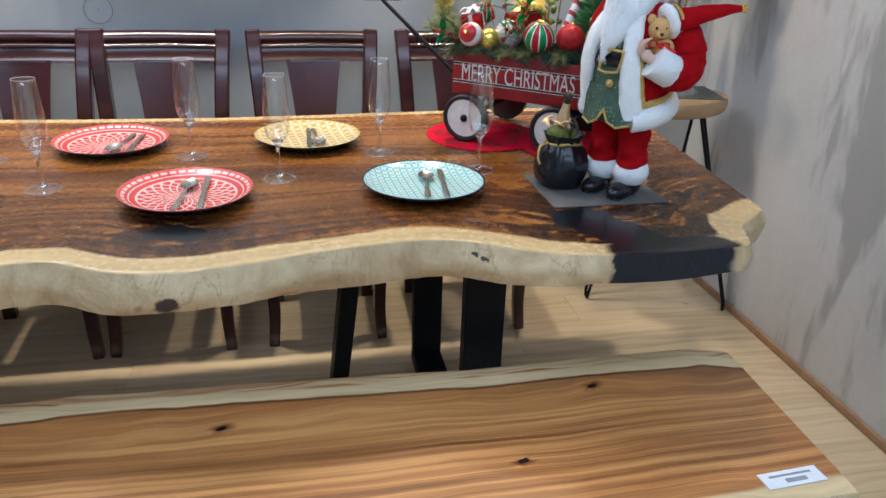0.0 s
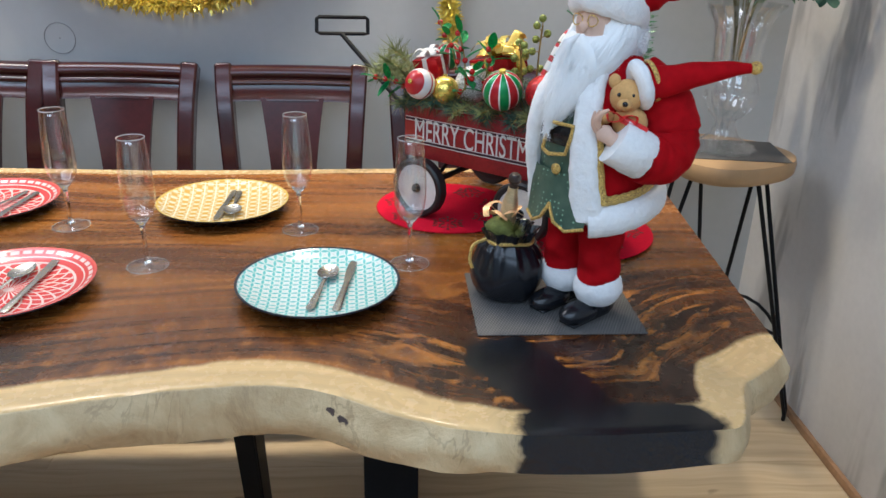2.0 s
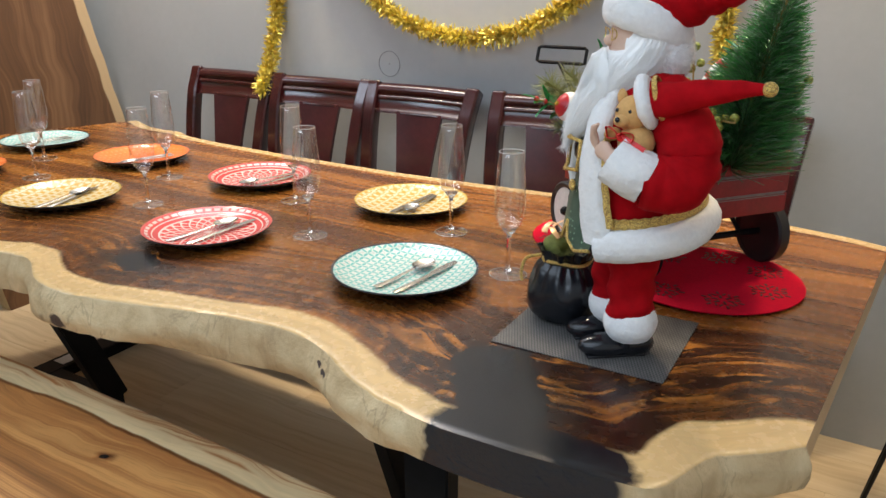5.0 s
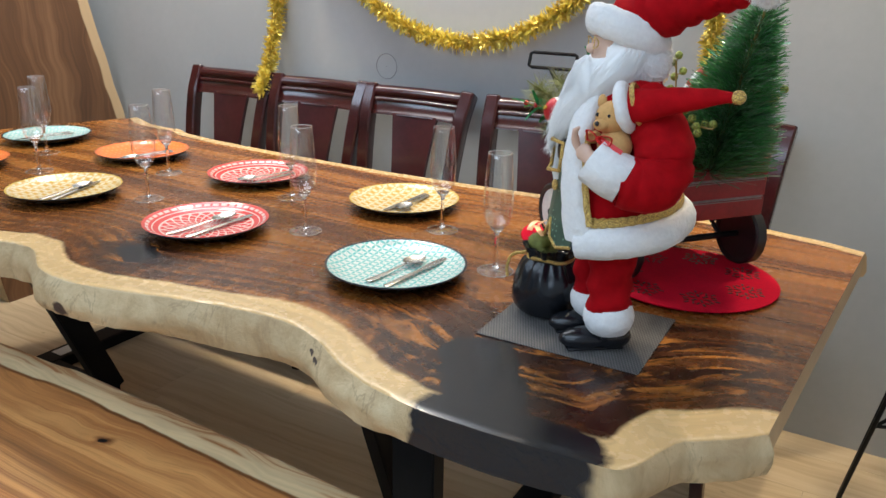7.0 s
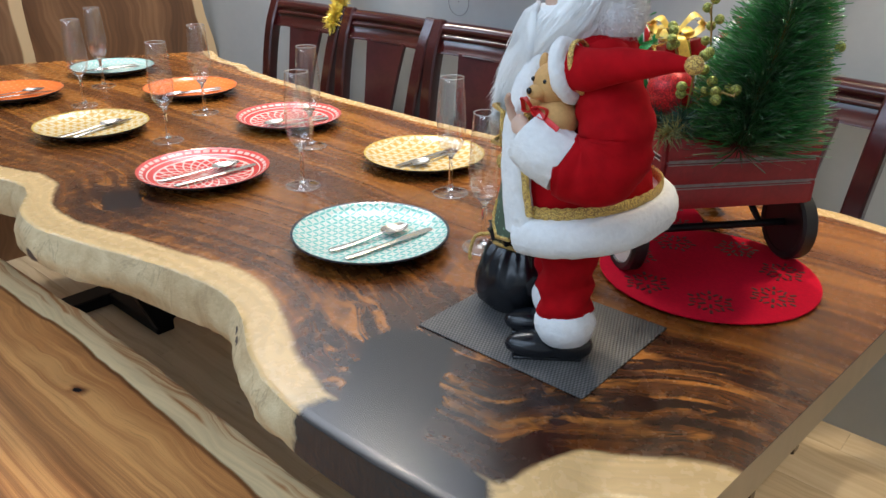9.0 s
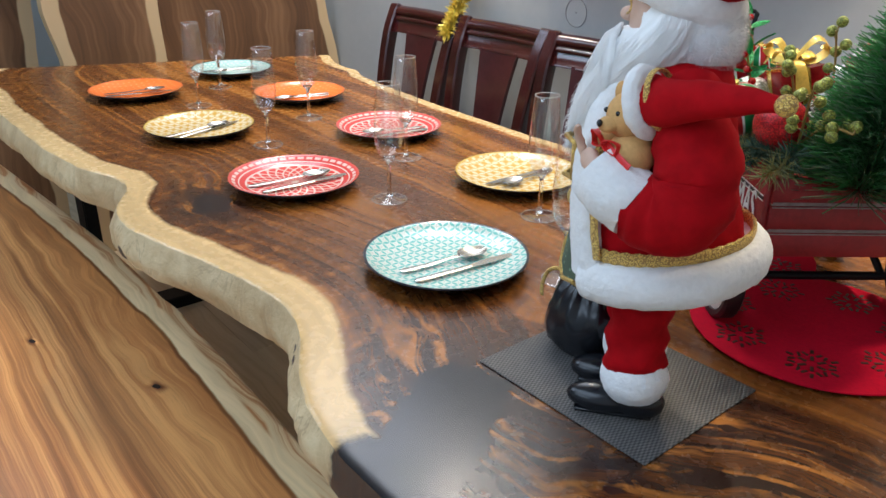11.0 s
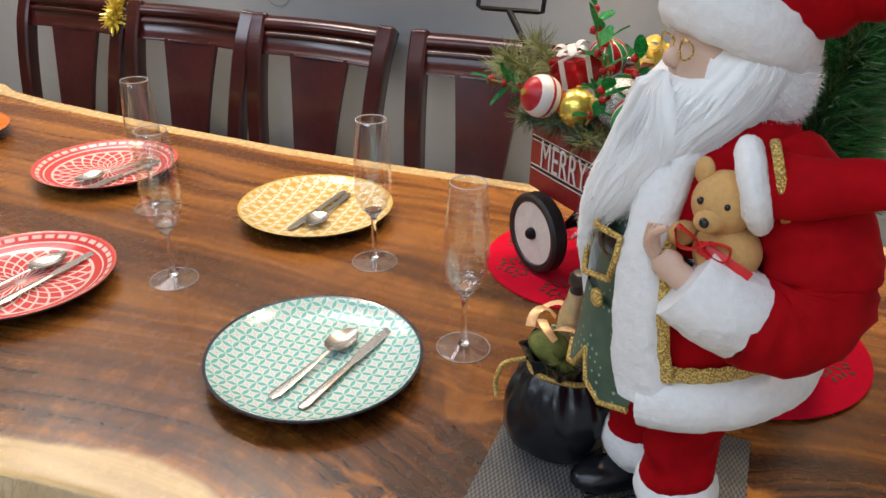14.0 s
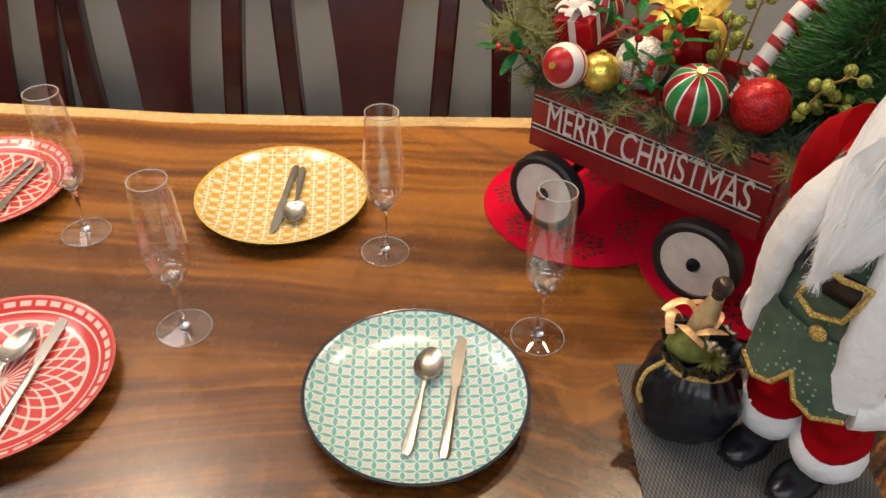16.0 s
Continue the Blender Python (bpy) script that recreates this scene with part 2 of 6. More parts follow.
def edge_wood():
    g = Mat("raw_live_edge")
    v = g.coord()
    x, y, z = g.split(v)
    streak = g.noise(g.scale(v, 14, 14, 9), 1.0, 5, 0.66, 1.4)
    blot = g.noise(v, 7, 4, 0.6)
    c = g.ramp(g.m("ADD", g.m("MULTIPLY", streak, 0.55), g.m("MULTIPLY", blot, 0.45)), [(0.28, (0.25, 0.155, 0.075)), (0.42, (0.47, 0.335, 0.175)), (0.58, (0.62, 0.475, 0.27)), (0.75, (0.70, 0.57, 0.36))])
    crack = g.m("ABSOLUTE", g.m("SUBTRACT", g.noise(g.scale(v, 7, 7, 2.5), 1.0, 5, 0.65, 1.2), 0.5))
    crack = g.m("MULTIPLY", g.m("SUBTRACT", 1.0, g.smooth(crack, 0.004, 0.018)), g.smooth(blot, 0.45, 0.60))
    c = g.mix(g.m("MULTIPLY", crack, 0.30), c, (0.16, 0.09, 0.045))
    knot = g.m("SUBTRACT", 1.0, g.smooth(g.noise(v, 13, 2, 0.5), 0.24, 0.31))
    c = g.mix(g.m("MULTIPLY", knot, 0.8), c, (0.10, 0.06, 0.035))
    for kx, kz, kr in ((-0.530, 0.716, 0.024), (-0.010, 0.750, 0.0055), (0.008, 0.744, 0.0065)):
        dx, dz = g.m("SUBTRACT", x, kx), g.m("MULTIPLY", g.m("SUBTRACT", z, kz), 1.5)
        d = g.m("ADD", g.m("SQRT", g.m("ADD", g.m("MULTIPLY", dx, dx), g.m("MULTIPLY", dz, dz))), g.m("MULTIPLY", g.m("SUBTRACT", g.noise(v, 60, 3), 0.5), 0.02))
        c = g.mix(g.m("SUBTRACT", 1.0, g.smooth(d, kr * 0.7, kr)), c, (0.055, 0.035, 0.03))
    # black resin fills the front of the slab near its end
    res = g.m("MULTIPLY", g.smooth(g.m("ADD", x, g.m("MULTIPLY", g.noise(v, 40, 2), 0.03)), 0.228, 0.240), g.m("SUBTRACT", 1.0, g.smooth(g.m("ADD", x, g.m("MULTIPLY", g.noise(v, 18, 2), 0.06)), 0.475, 0.495)))
    c = g.mix(res, c, (0.006, 0.009, 0.016))
    g.bump(g.m("ADD", g.m("ADD", streak, g.m("MULTIPLY", blot, 1.5)), g.m("MULTIPLY", g.noise(v, 120, 4, 0.7), 0.5)), 0.6, 0.006)
    return g.done(c, g.m("SUBTRACT", 0.62, g.m("MULTIPLY", res, 0.42)))


EDGE_WOOD = edge_wood()


def slab_mat():
    g = Mat("standing_slab_wood")
    v = g.coord()
    x, y, z = g.split(v)
    warp = g.m("MULTIPLY", g.m("SUBTRACT", g.noise(v, 1.8, 3), 0.5), 0.25)
    yw = g.m("ADD", y, warp)
    band = g.noise(g.join(x, g.m("MULTIPLY", yw, 8.0), g.m("MULTIPLY", z, 0.6)), 1.5, 3)
    line = g.noise(g.join(x, g.m("MULTIPLY", yw, 60.0), g.m("MULTIPLY", z, 1.2)), 1.0, 4)
    f = g.m("ADD", g.m("MULTIPLY", band, 0.6), g.m("MULTIPLY", line, 0.4))
    c = g.ramp(f, [(0.3, (0.065, 0.031, 0.016)), (0.5, (0.15, 0.074, 0.035)), (0.62, (0.22, 0.115, 0.056)), (0.75, (0.28, 0.15, 0.075))])
    sap = g.m("SUBTRACT", 1.0, g.smooth(g.m("SUBTRACT", g.attr("edge_front"), g.m("MULTIPLY", g.noise(g.join(z, y), 3, 2), 0.06)), 0.012, 0.02))
    c = g.mix(sap, c, (0.58, 0.42, 0.24))
    return g.done(c, 0.42)


SLAB_WOOD = slab_mat()


def floor_mat():
    g = Mat("oak_plank")
    v = g.coord()
    rnd = g.node("ShaderNodeObjectInfo").outputs["Random"]
    x, y, z = g.split(v)
    xx = g.m("ADD", x, g.m("MULTIPLY", rnd, 17.0))
    warp = g.m("MULTIPLY", g.m("SUBTRACT", g.noise(g.join(xx, y, rnd), 3, 2), 0.5), 0.08)
    line = g.noise(g.join(g.m("MULTIPLY", xx, 1.5), g.m("MULTIPLY", g.m("ADD", y, warp), 40.0), rnd), 1.0, 4, 0.6)
    f = g.m("ADD", line, g.m("MULTIPLY", g.m("SUBTRACT", rnd, 0.5), 0.12))
    c = g.ramp(f, [(0.3, (0.50, 0.37, 0.22)), (0.5, (0.62, 0.48, 0.30)), (0.7, (0.68, 0.55, 0.37))])
    knot = g.m("SUBTRACT", 1.0, g.smooth(g.noise(g.join(xx, g.m("MULTIPLY", y, 2.0), rnd), 9, 1), 0.20, 0.25))
    c = g.mix(g.m("MULTIPLY", knot, 0.6), c, (0.16, 0.09, 0.045))
    g.bump(line, 0.08, 0.001)
    return g.done(c, 0.42)


OAK = floor_mat()


def wall_mat(name, a, b, streaks=0.0):
    g = Mat(name)
    v = g.coord()
    big = g.noise(v, 1.3, 4, 0.6)
    fine = g.noise(v, 45, 3)
    c = g.ramp(g.m("ADD", g.m("MULTIPLY", big, 0.8), g.m("MULTIPLY", fine, 0.2)), [(0.35, a), (0.65, b)])
    if streaks:
        s = g.noise(g.scale(v, 3.2, 3.2, 0.75), 1.3, 4, 0.62, 0.4)
        rag = g.noise(g.scale(v, 22, 22, 3), 1.0, 3)
        f = g.smooth(g.m("ADD", s, g.m("MULTIPLY", g.m("SUBTRACT", rag, 0.5), 0.14)), 0.50, 0.60)
        c = g.mix(g.m("MULTIPLY", f, streaks), c, (0.25, 0.245, 0.24))
    g.bump(fine, 0.08, 0.001)
    return g.done(c, 0.72)


GREY_WALL = wall_mat("grey_wall_paint", (0.385, 0.405, 0.415), (0.44, 0.46, 0.47))
ART_WALL = wall_mat("brushed_plaster", (0.53, 0.52, 0.51), (0.65, 0.635, 0.62), 0.6)
CEILING_PAINT = wall_mat("grey_ceiling_paint", (0.40, 0.40, 0.41), (0.46, 0.46, 0.47))
MAHOGANY = simple("lacquered_mahogany", (0.032, 0.0042, 0.0046), 0.22, 0, 0.5, 9.0, Coat_Weight=0.5, Coat_Roughness=0.14)
SPLAT = simple("mahogany_panel", (0.044, 0.0085, 0.0105), 0.30, 0, 0.35, 12.0, Coat_Weight=0.35, Coat_Roughness=0.12)
BLACK_STEEL = simple("black_powder_coat", (0.007, 0.0075, 0.009), 0.48, 0, 0.3, 60, Specular_IOR_Level=0.18)
STEEL = simple("brushed_cutlery_steel", (0.50, 0.485, 0.46), 0.27, 1.0, 0.1, 90)
BASE_WOOD = simple("wood_trim", (0.36, 0.21, 0.115), 0.5, 0, 0.25, 14)
PAPER = simple("white_paper", (0.80, 0.81, 0.84), 0.7, 0, 0.04)
INK = simple("dark_print", (0.30, 0.31, 0.34), 0.7)
GREY_MARK = simple("faint_pencil_mark", (0.22, 0.22, 0.22), 0.8)


def glass_mat(name, face):
    g = Mat(name)
    tr = g.node("ShaderNodeBsdfTransparent")
    tr.inputs[0].default_value = (0.99, 0.993, 0.995, 1)
    gl = g.node("ShaderNodeBsdfGlossy")
    gl.inputs["Roughness"].default_value = 0.015
    gl.inputs["Color"].default_value = (1, 1, 1, 1)
    lw = g.node("ShaderNodeLayerWeight")
    edge = g.m("POWER", lw.outputs["Facing"], 5.0)
    ms = g.node("ShaderNodeMixShader")
    g.put(ms.inputs[0], g.m("ADD", face, g.m("MULTIPLY", edge, 0.95 - face)))
    g.put(ms.inputs[1], tr.outputs[0])
    g.put(ms.inputs[2], gl.outputs[0])
    g.put(g.out.inputs["Surface"], ms.outputs[0])
    return g.mat


GLASS = glass_mat("clear_glass", 0.085)
CUT_GLASS = glass_mat("fluted_glass", 0.17)
# half-opaque whitish colour stands in for the highlight along glass rims
RIM_GLINT = Mat("whitened_rim_glint").done((0.80, 0.82, 0.83), 0.08, None, Transmission_Weight=0.55, IOR=1.5)
SOLID_GLASS = Mat("solid_glass").done((1, 1, 1), 0.0, None, Transmission_Weight=1.0, IOR=1.48)


# ---- mesh tools ----
def link_mesh(name, bm, mats, parent=None, smooth=40):
    me = bpy.data.meshes.new(name)
    bmesh.ops.recalc_face_normals(bm, faces=bm.faces)
    bm.to_mesh(me)
    bm.free()
    for mt in mats if isinstance(mats, (list, tuple)) else [mats]:
        me.materials.append(mt)
    if smooth:
        me.shade_smooth()
        me.set_sharp_from_angle(angle=radians(smooth))
    ob = new(name, me)
    if parent:
        ob.parent = parent
    return ob


def part(name, bm, mats, parent, label="", smooth=40):
    return tagged(link_mesh(name, bm, mats, parent, smooth), label)


def thing(name, label, category, m=None, group=""):
    ob = new(name)
    ob.empty_display_size = 0.05
    if m is not None:
        ob.matrix_world = m
    return tagged(ob, label, category, group)


def paint(bm, start, index):
    bm.faces.ensure_lookup_table()
    for f in bm.faces[start:]:
        f.material_index = index


def box(bm, centre, size, turn=None, bevel=0.0, mi=0):
    k = len(bm.faces)
    m = Matrix.Translation(centre) @ (turn.to_4x4() if turn else Matrix()) @ Matrix.Diagonal((*size, 1))
    vs = bmesh.ops.create_cube(bm, size=1.0, matrix=m)["verts"]
    if bevel:
        es = list({e for vv in vs for e in vv.link_edges})
        bmesh.ops.bevel(bm, geom=es, offset=bevel, segments=2, affect="EDGES", profile=0.5)
    if mi:
        paint(bm, k, mi)
    return bm


def turned(bm, profile, segs=32, m=None, mi=0):
    """A surface of revolution round z from (radius, height) pairs; radius 0 closes it."""
    m = m or Matrix()
    rings = []
    for r, h in profile:
        if r <= 1e-6:
            rings.append([bm.verts.new(m @ Vector((0, 0, h)))])
        else:
            rings.append([bm.verts.new(m @ Vector((r * math.cos(2 * math.pi * i / segs), r * math.sin(2 * math.pi * i / segs), h))) for i in range(segs)])
    for a, b in zip(rings, rings[1:]):
        for i in range(segs):
            j = (i + 1) % segs
            q = [a[i % len(a)], a[j % len(a)], b[j % len(b)], b[i % len(b)]]
            q = [v for n, v in enumerate(q) if v not in q[:n]]
            if len(q) > 2:
                f = bm.faces.new(q)
                f.material_index = mi
    return bm


def sweep(bm, path, sizes, segs=10, mi=0, shape=None, closed=False, up=Vector((0, 0, 1)), caps=True):
    """A tube along a path; sizes: one radius, or (a, b) half-widths, for each point or for all."""
    path = [Vector(p) for p in path]
    n = len(path)
    if not isinstance(sizes, list):
        sizes = [sizes] * n
    shape = shape or [(math.cos(2 * math.pi * i / segs), math.sin(2 * math.pi * i / segs)) for i in range(segs)]
    rings = []
    for i, p in enumerate(path):
        if closed:
            d = path[(i + 1) % n] - path[i - 1]
        else:
            d = path[min(i + 1, n - 1)] - path[max(i - 1, 0)]
        d.normalize()
        side = d.cross(up)
        if side.length < 1e-4:
            side = d.cross(Vector((0, 1, 0)))
        side.normalize()
        top = side.cross(d)
        a, b = sizes[i] if isinstance(sizes[i], tuple) else (sizes[i], sizes[i])
        rings.append([bm.verts.new(p + side * (a * u) + top * (b * v)) for u, v in shape])
    k = len(shape)
    for i in range(n if closed else n - 1):
        a, b = rings[i], rings[(i + 1) % n]
        for j in range(k):
            f = bm.faces.new((a[j], a[(j + 1) % k], b[(j + 1) % k], b[j]))
            f.material_index = mi
    if caps and not closed:
        for r in (rings[0][::-1], rings[-1]):
            f = bm.faces.new(r)
            f.material_index = mi
    return bm


def ball(bm, centre, radii, segs=20, rings=12, turn=None, mi=0, lump=0.0, freq=30.0):
    k = len(bm.faces)
    r = radii if isinstance(radii, tuple) else (radii,) * 3
    m = Matrix.Translation(centre) @ (turn.to_4x4() if turn else Matrix()) @ Matrix.Diagonal((*r, 1))
    vs = bmesh.ops.create_uvsphere(bm, u_segments=segs, v_segments=rings, radius=1.0, matrix=m)["verts"]
    if lump:
        c = Vector(centre)
        for v in vs:
            d = (v.co - c).normalized()
            v.co += d * lump * noise.noise(v.co * freq)
    if mi:
        paint(bm, k, mi)
    return bm


def curve_through(points, steps=8):
    """Catmull-Rom points through a few given ones."""
    p = [Vector(q) for q in points]
    p = [p[0] * 2 - p[1]] + p + [p[-1] * 2 - p[-2]]
    res = []
    for i in range(1, len(p) - 2):
        for s in range(steps):
            t = s / steps
            a, b, c, d = p[i - 1:i + 3]
            res.append(0.5 * (2 * b + (c - a) * t + (2 * a - 5 * b + 4 * c - d) * t * t + (3 * b - a - 3 * c + d) * t ** 3))
    return res + [p[-2]]


def spin(deg, axis="Z"):
    return Matrix.Rotation(radians(deg), 3, axis)


# ---- the room ----
WALL_Y, WALL_X, LEFT_X, FRONT_Y, TOP = 2.79, 1.225, -4.2, -3.2, 2.55


def slab_box(name, lo, hi, mat, label, category):
    bm = bmesh.new()
    box(bm, [(a + b) / 2 for a, b in zip(lo, hi)], [b - a for a, b in zip(lo, hi)])
    return tagged(link_mesh(name, bm, mat, smooth=0), label, category, kind="structure")


slab_box("wall_north", (LEFT_X, WALL_Y, 0), (WALL_X, WALL_Y + 0.12, TOP), GREY_WALL, "plain grey painted wall behind the chairs", "wall")
slab_box("wall_east", (WALL_X, FRONT_Y, 0), (WALL_X + 0.12, WALL_Y + 0.12, TOP), ART_WALL, "cream plaster wall brushed with grey streaks", "wall")
slab_box("wall_west", (LEFT_X - 0.12, FRONT_Y, 0), (LEFT_X, WALL_Y + 0.12, TOP), GREY_WALL, "plain grey painted wall", "wall")
slab_box("wall_south", (LEFT_X - 0.12, FRONT_Y - 0.12, 0), (WALL_X + 0.12, FRONT_Y, TOP), GREY_WALL, "plain grey painted wall", "wall")
slab_box("ceiling", (LEFT_X - 0.12, FRONT_Y - 0.12, TOP), (WALL_X + 0.12, WALL_Y + 0.12, TOP + 0.1), CEILING_PAINT, "grey painted ceiling", "ceiling")
floor = slab_box("floor", (LEFT_X - 0.12, FRONT_Y - 0.12, -0.12), (WALL_X + 0.12, WALL_Y + 0.12, -0.012), OAK, "pale oak plank floor", "floor")
bm = bmesh.new()
box(bm, (WALL_X - 0.007, (FRONT_Y + WALL_Y) / 2, 0.0125), (0.014, WALL_Y - FRONT_Y, 0.025), bevel=0.003)
tagged(link_mesh("baseboard", bm, BASE_WOOD), "thin brown wooden trim along the floor", "trim", kind="structure")

# ring pencilled on the wall
bm = bmesh.new()
sweep(bm, [(-0.897 + 0.043 * math.cos(a), WALL_Y - 0.0005, 0.982 + 0.043 * math.sin(a)) for a in np.linspace(0, 2 * math.pi, 40)[:-1]], 0.0011, 6, closed=True, up=Vector((0, 1, 0)))
ball(bm, (-0.897, WALL_Y, 0.982), 0.0022, 8, 6)
tagged(link_mesh("wall_mark", bm, GREY_MARK), "faint grey ring with a dot marked on the wall", "wall mark", kind="structure")


# ---- live-edge table ----
FRONT = [(-2.14, 1.345), (-2.05, 1.28), (-1.9, 1.25), (-1.476, 1.24), (-1.09, 1.25), (-0.90, 1.275), (-0.78, 1.318), (-0.715, 1.318), (-0.665, 1.290), (-0.62, 1.264), (-0.56, 1.250), (-0.49, 1.250), (-0.42, 1.266), (-0.35, 1.283), (-0.286, 1.301), (-0.2, 1.320), (-0.12, 1.330), (-0.06, 1.327), (-0.015, 1.312), (0.03, 1.288), (0.08, 1.258), (0.138, 1.236), (0.2, 1.224), (0.24, 1.219), (0.34, 1.220), (0.46, 1.228), (0.485, 1.229), (0.500, 1.244), (0.510, 1.266), (0.516, 1.298), (0.524, 1.325), (0.548, 1.338), (0.587, 1.370), (0.617, 1.400)]
BACK = [(-1.74, 2.39), (-1.6, 2.33), (-1.508, 2.318), (-1.44, 2.322), (-1.36, 2.285), (-1.2, 2.262), (-0.88, 2.238), (-0.5, 2.228), (-0.26, 2.238), (0.0, 2.256), (0.3, 2.272), (0.47, 2.276), (0.6, 2.25), (0.676, 2.222)]
TABLE_TOP = 0.770


def along(points, x):
    return float(np.interp(x, [p[0] for p in points], [p[1] for p in points]))


def smooth_along(points, x, w=0.02):
    return sum(along(points, x + d * w) for d in (-1, -0.5, 0, 0.5, 1)) / 5


def edge_distance(points, x, y):
    """Distance from the place to a polyline, taken as the nearest of its parts."""
    best = 9.0
    for (ax, ay), (bx, by) in zip(points, points[1:]):
        vx, vy = bx - ax, by - ay
        t = max(0.0, min(1.0, ((x - ax) * vx + (y - ay) * vy) / (vx * vx + vy * vy)))
        best = min(best, math.hypot(x - ax - t * vx, y - ay - t * vy))
    return best


def live_slab(name, front, back, top, thick, mats, nu, nv, parent, flare, label):
    """A sawn slab with two live edges: top sheet, rough sides and underside in one closed mesh."""
    bm = bmesh.new()
    lf = bm.verts.layers.float.new("edge_front")
    lb = bm.verts.layers.float.new("edge_back")
    rows = []
    fx0, fx1, bx0, bx1 = front[0][0], front[-1][0], back[0][0], back[-1][0]
    for i in range(nu + 1):
        u = i / nu
        fx, bx = fx0 + (fx1 - fx0) * u, bx0 + (bx1 - bx0) * u
        w = 0.012 if 0.02 < u < 0.985 else 0.0
        fy, by = smooth_along(front, fx, w), smooth_along(back, bx, w)
        jag = 0.0025 * noise.noise(Vector((fx * 40, 3.0, 0))) + 0.004 * noise.noise(Vector((fx * 11, 9.0, 0)))
        if name == "tabletop":
            jag *= 1 - min(1, max(0, (fx - 0.16) / 0.06)) * min(1, max(0, (0.54 - fx) / 0.06))
        fy += jag * 0.7
        row = []
        for j in range(nv + 1):
            v = j / nv
            v = v * v * (3 - 2 * v) * 0.75 + v * 0.25
            row.append((fx + (bx - fx) * v, fy + (by - fy) * v))
        rows.append(row)
    sheet = []
    for row in rows:
        line = []
        for j, (x, y) in enumerate(row):
            z = top - (0.0015 if j in (0, nv) else 0.0)
            vert = bm.verts.new((x, y, z))
            vert[lf] = edge_distance(front, x, y)
            vert[lb] = edge_distance(back, x, y)
            line.append(vert)
        sheet.append(line)
    for a, b in zip(sheet, sheet[1:]):
        for j in range(nv):
            bm.faces.new((a[j], b[j], b[j + 1], a[j + 1]))
    # outline, then rings down to the underside
    ring = [r[0] for r in sheet] + sheet[-1][1:] + [r[-1] for r in sheet[-2::-1]] + sheet[0][-2:0:-1]
    n = len(ring)
    pos = [Vector(v.co) for v in ring]
    levels = 8
    prev = ring
    for k in range(1, levels + 1):
        s = (0.03, 0.10, 0.22, 0.36, 0.52, 0.68, 0.84, 1.0)[k - 1]
        cur = []
        for i in range(n):
            t = (pos[(i + 1) % n] - pos[i - 1])
            out = Vector((t.y, -t.x, 0)).normalized()
            p = pos[i]
            th = thick(p.x)
            on_front = i <= nu
            on_end = nu < i < nu + nv
            push = flare * (math.sin(s * math.pi * 0.75)) - 0.004 * s * s
            wob = 0.006 * noise.noise(Vector((p.x * 14, p.y * 14, s * 2.5))) + 0.003 * noise.noise(Vector((p.x * 45, p.y * 45, s * 5)))
            if name == "tabletop" and on_front:
                e = min(1, max(0, (p.x - 0.17) / 0.07)) * min(1, max(0, (0.53 - p.x) / 0.06))
                push, wob = push * (1 - e) + 0.004 * s * e, wob * (1 - e)
            if on_end:
                push, wob = 0.0, 0.0
            q = p + out * (push + wob * min(1, s * 3))
            cur.append(bm.verts.new((q.x, q.y, top - 0.0015 - th * s + (0.008 * noise.noise(Vector((p.x * 5, 1, p.y * 5))) if k == levels and not on_end else 0))))
        for i in range(n):
            f = bm.faces.new((prev[i], cur[i], cur[(i + 1) % n], prev[(i + 1) % n]))
            f.material_index = 2 if nu <= i < nu + nv else 1
        prev = cur
    f = bm.faces.new(prev[::-1])
    f.material_index = 1
    return part(name, bm, mats, parent, label, smooth=50)


table = thing("dining_table", "long live-edge wooden dining table with black resin pools, steel legs", "dining table", Matrix.Translation((-0.7, 1.78, 0)))


def world_part(ob):
    """Keep a part that was built in world coordinates where it stands under its thing."""
    ob.matrix_parent_inverse = ob.parent.matrix_world.inverted()
    return ob


END_WOOD = live_edge_wood("sawn_end_wood", (0.030, 0.014, 0.007), (0.10, 0.045, 0.018), (0.20, 0.095, 0.035), (0.62, 0.44, 0.23), 0.4, 0.05, [], 0.05)
world_part(live_slab("tabletop", FRONT, BACK, TABLE_TOP, lambda x: 0.070 if x < 0 else max(0.052, 0.070 - 0.085 * x), [TABLE_WOOD, EDGE_WOOD, END_WOOD], 330, 46, table, 0.016, "glossy dark-brown slab with pale sapwood edge"))


def leg_base(x0, y0, y1, xi, yc):
    """Steel base: a floor bar with two posts across the table, a bar inward and a raking inner post."""
    square = [(-1, -1), (1, -1), (1, 1), (-1, 1)]
    for name, a, b, sizes, up in (
            ("floor_bar", (x0, y0 - 0.02, 0.021), (x0, y1 + 0.02, 0.021), (0.043, 0.021), (0, 0, 1)),
            ("front_post", (x0, y0, 0.042), (x0, y0, 0.712), (0.043, 0.02), (0, 1, 0)),
            ("back_post", (x0, y1, 0.042), (x0, y1, 0.712), (0.043, 0.02), (0, 1, 0)),
            ("cross_bar", (x0, yc, 0.020), (xi, yc, 0.020), (0.03, 0.020), (0, 0, 1)),
            ("inner_post", (xi, yc, 0.040), (xi + 0.04, yc - 0.27, 0.712), (0.02, 0.036), (0, 1, 0.3))):
        bm = bmesh.new()
        sweep(bm, [a, b], sizes, shape=square, up=Vector(up))
        bmesh.ops.bevel(bm, geom=bm.edges[:], offset=0.003, segments=2, affect="EDGES")
        world_part(part(name, bm, BLACK_STEEL, table, "black steel"))


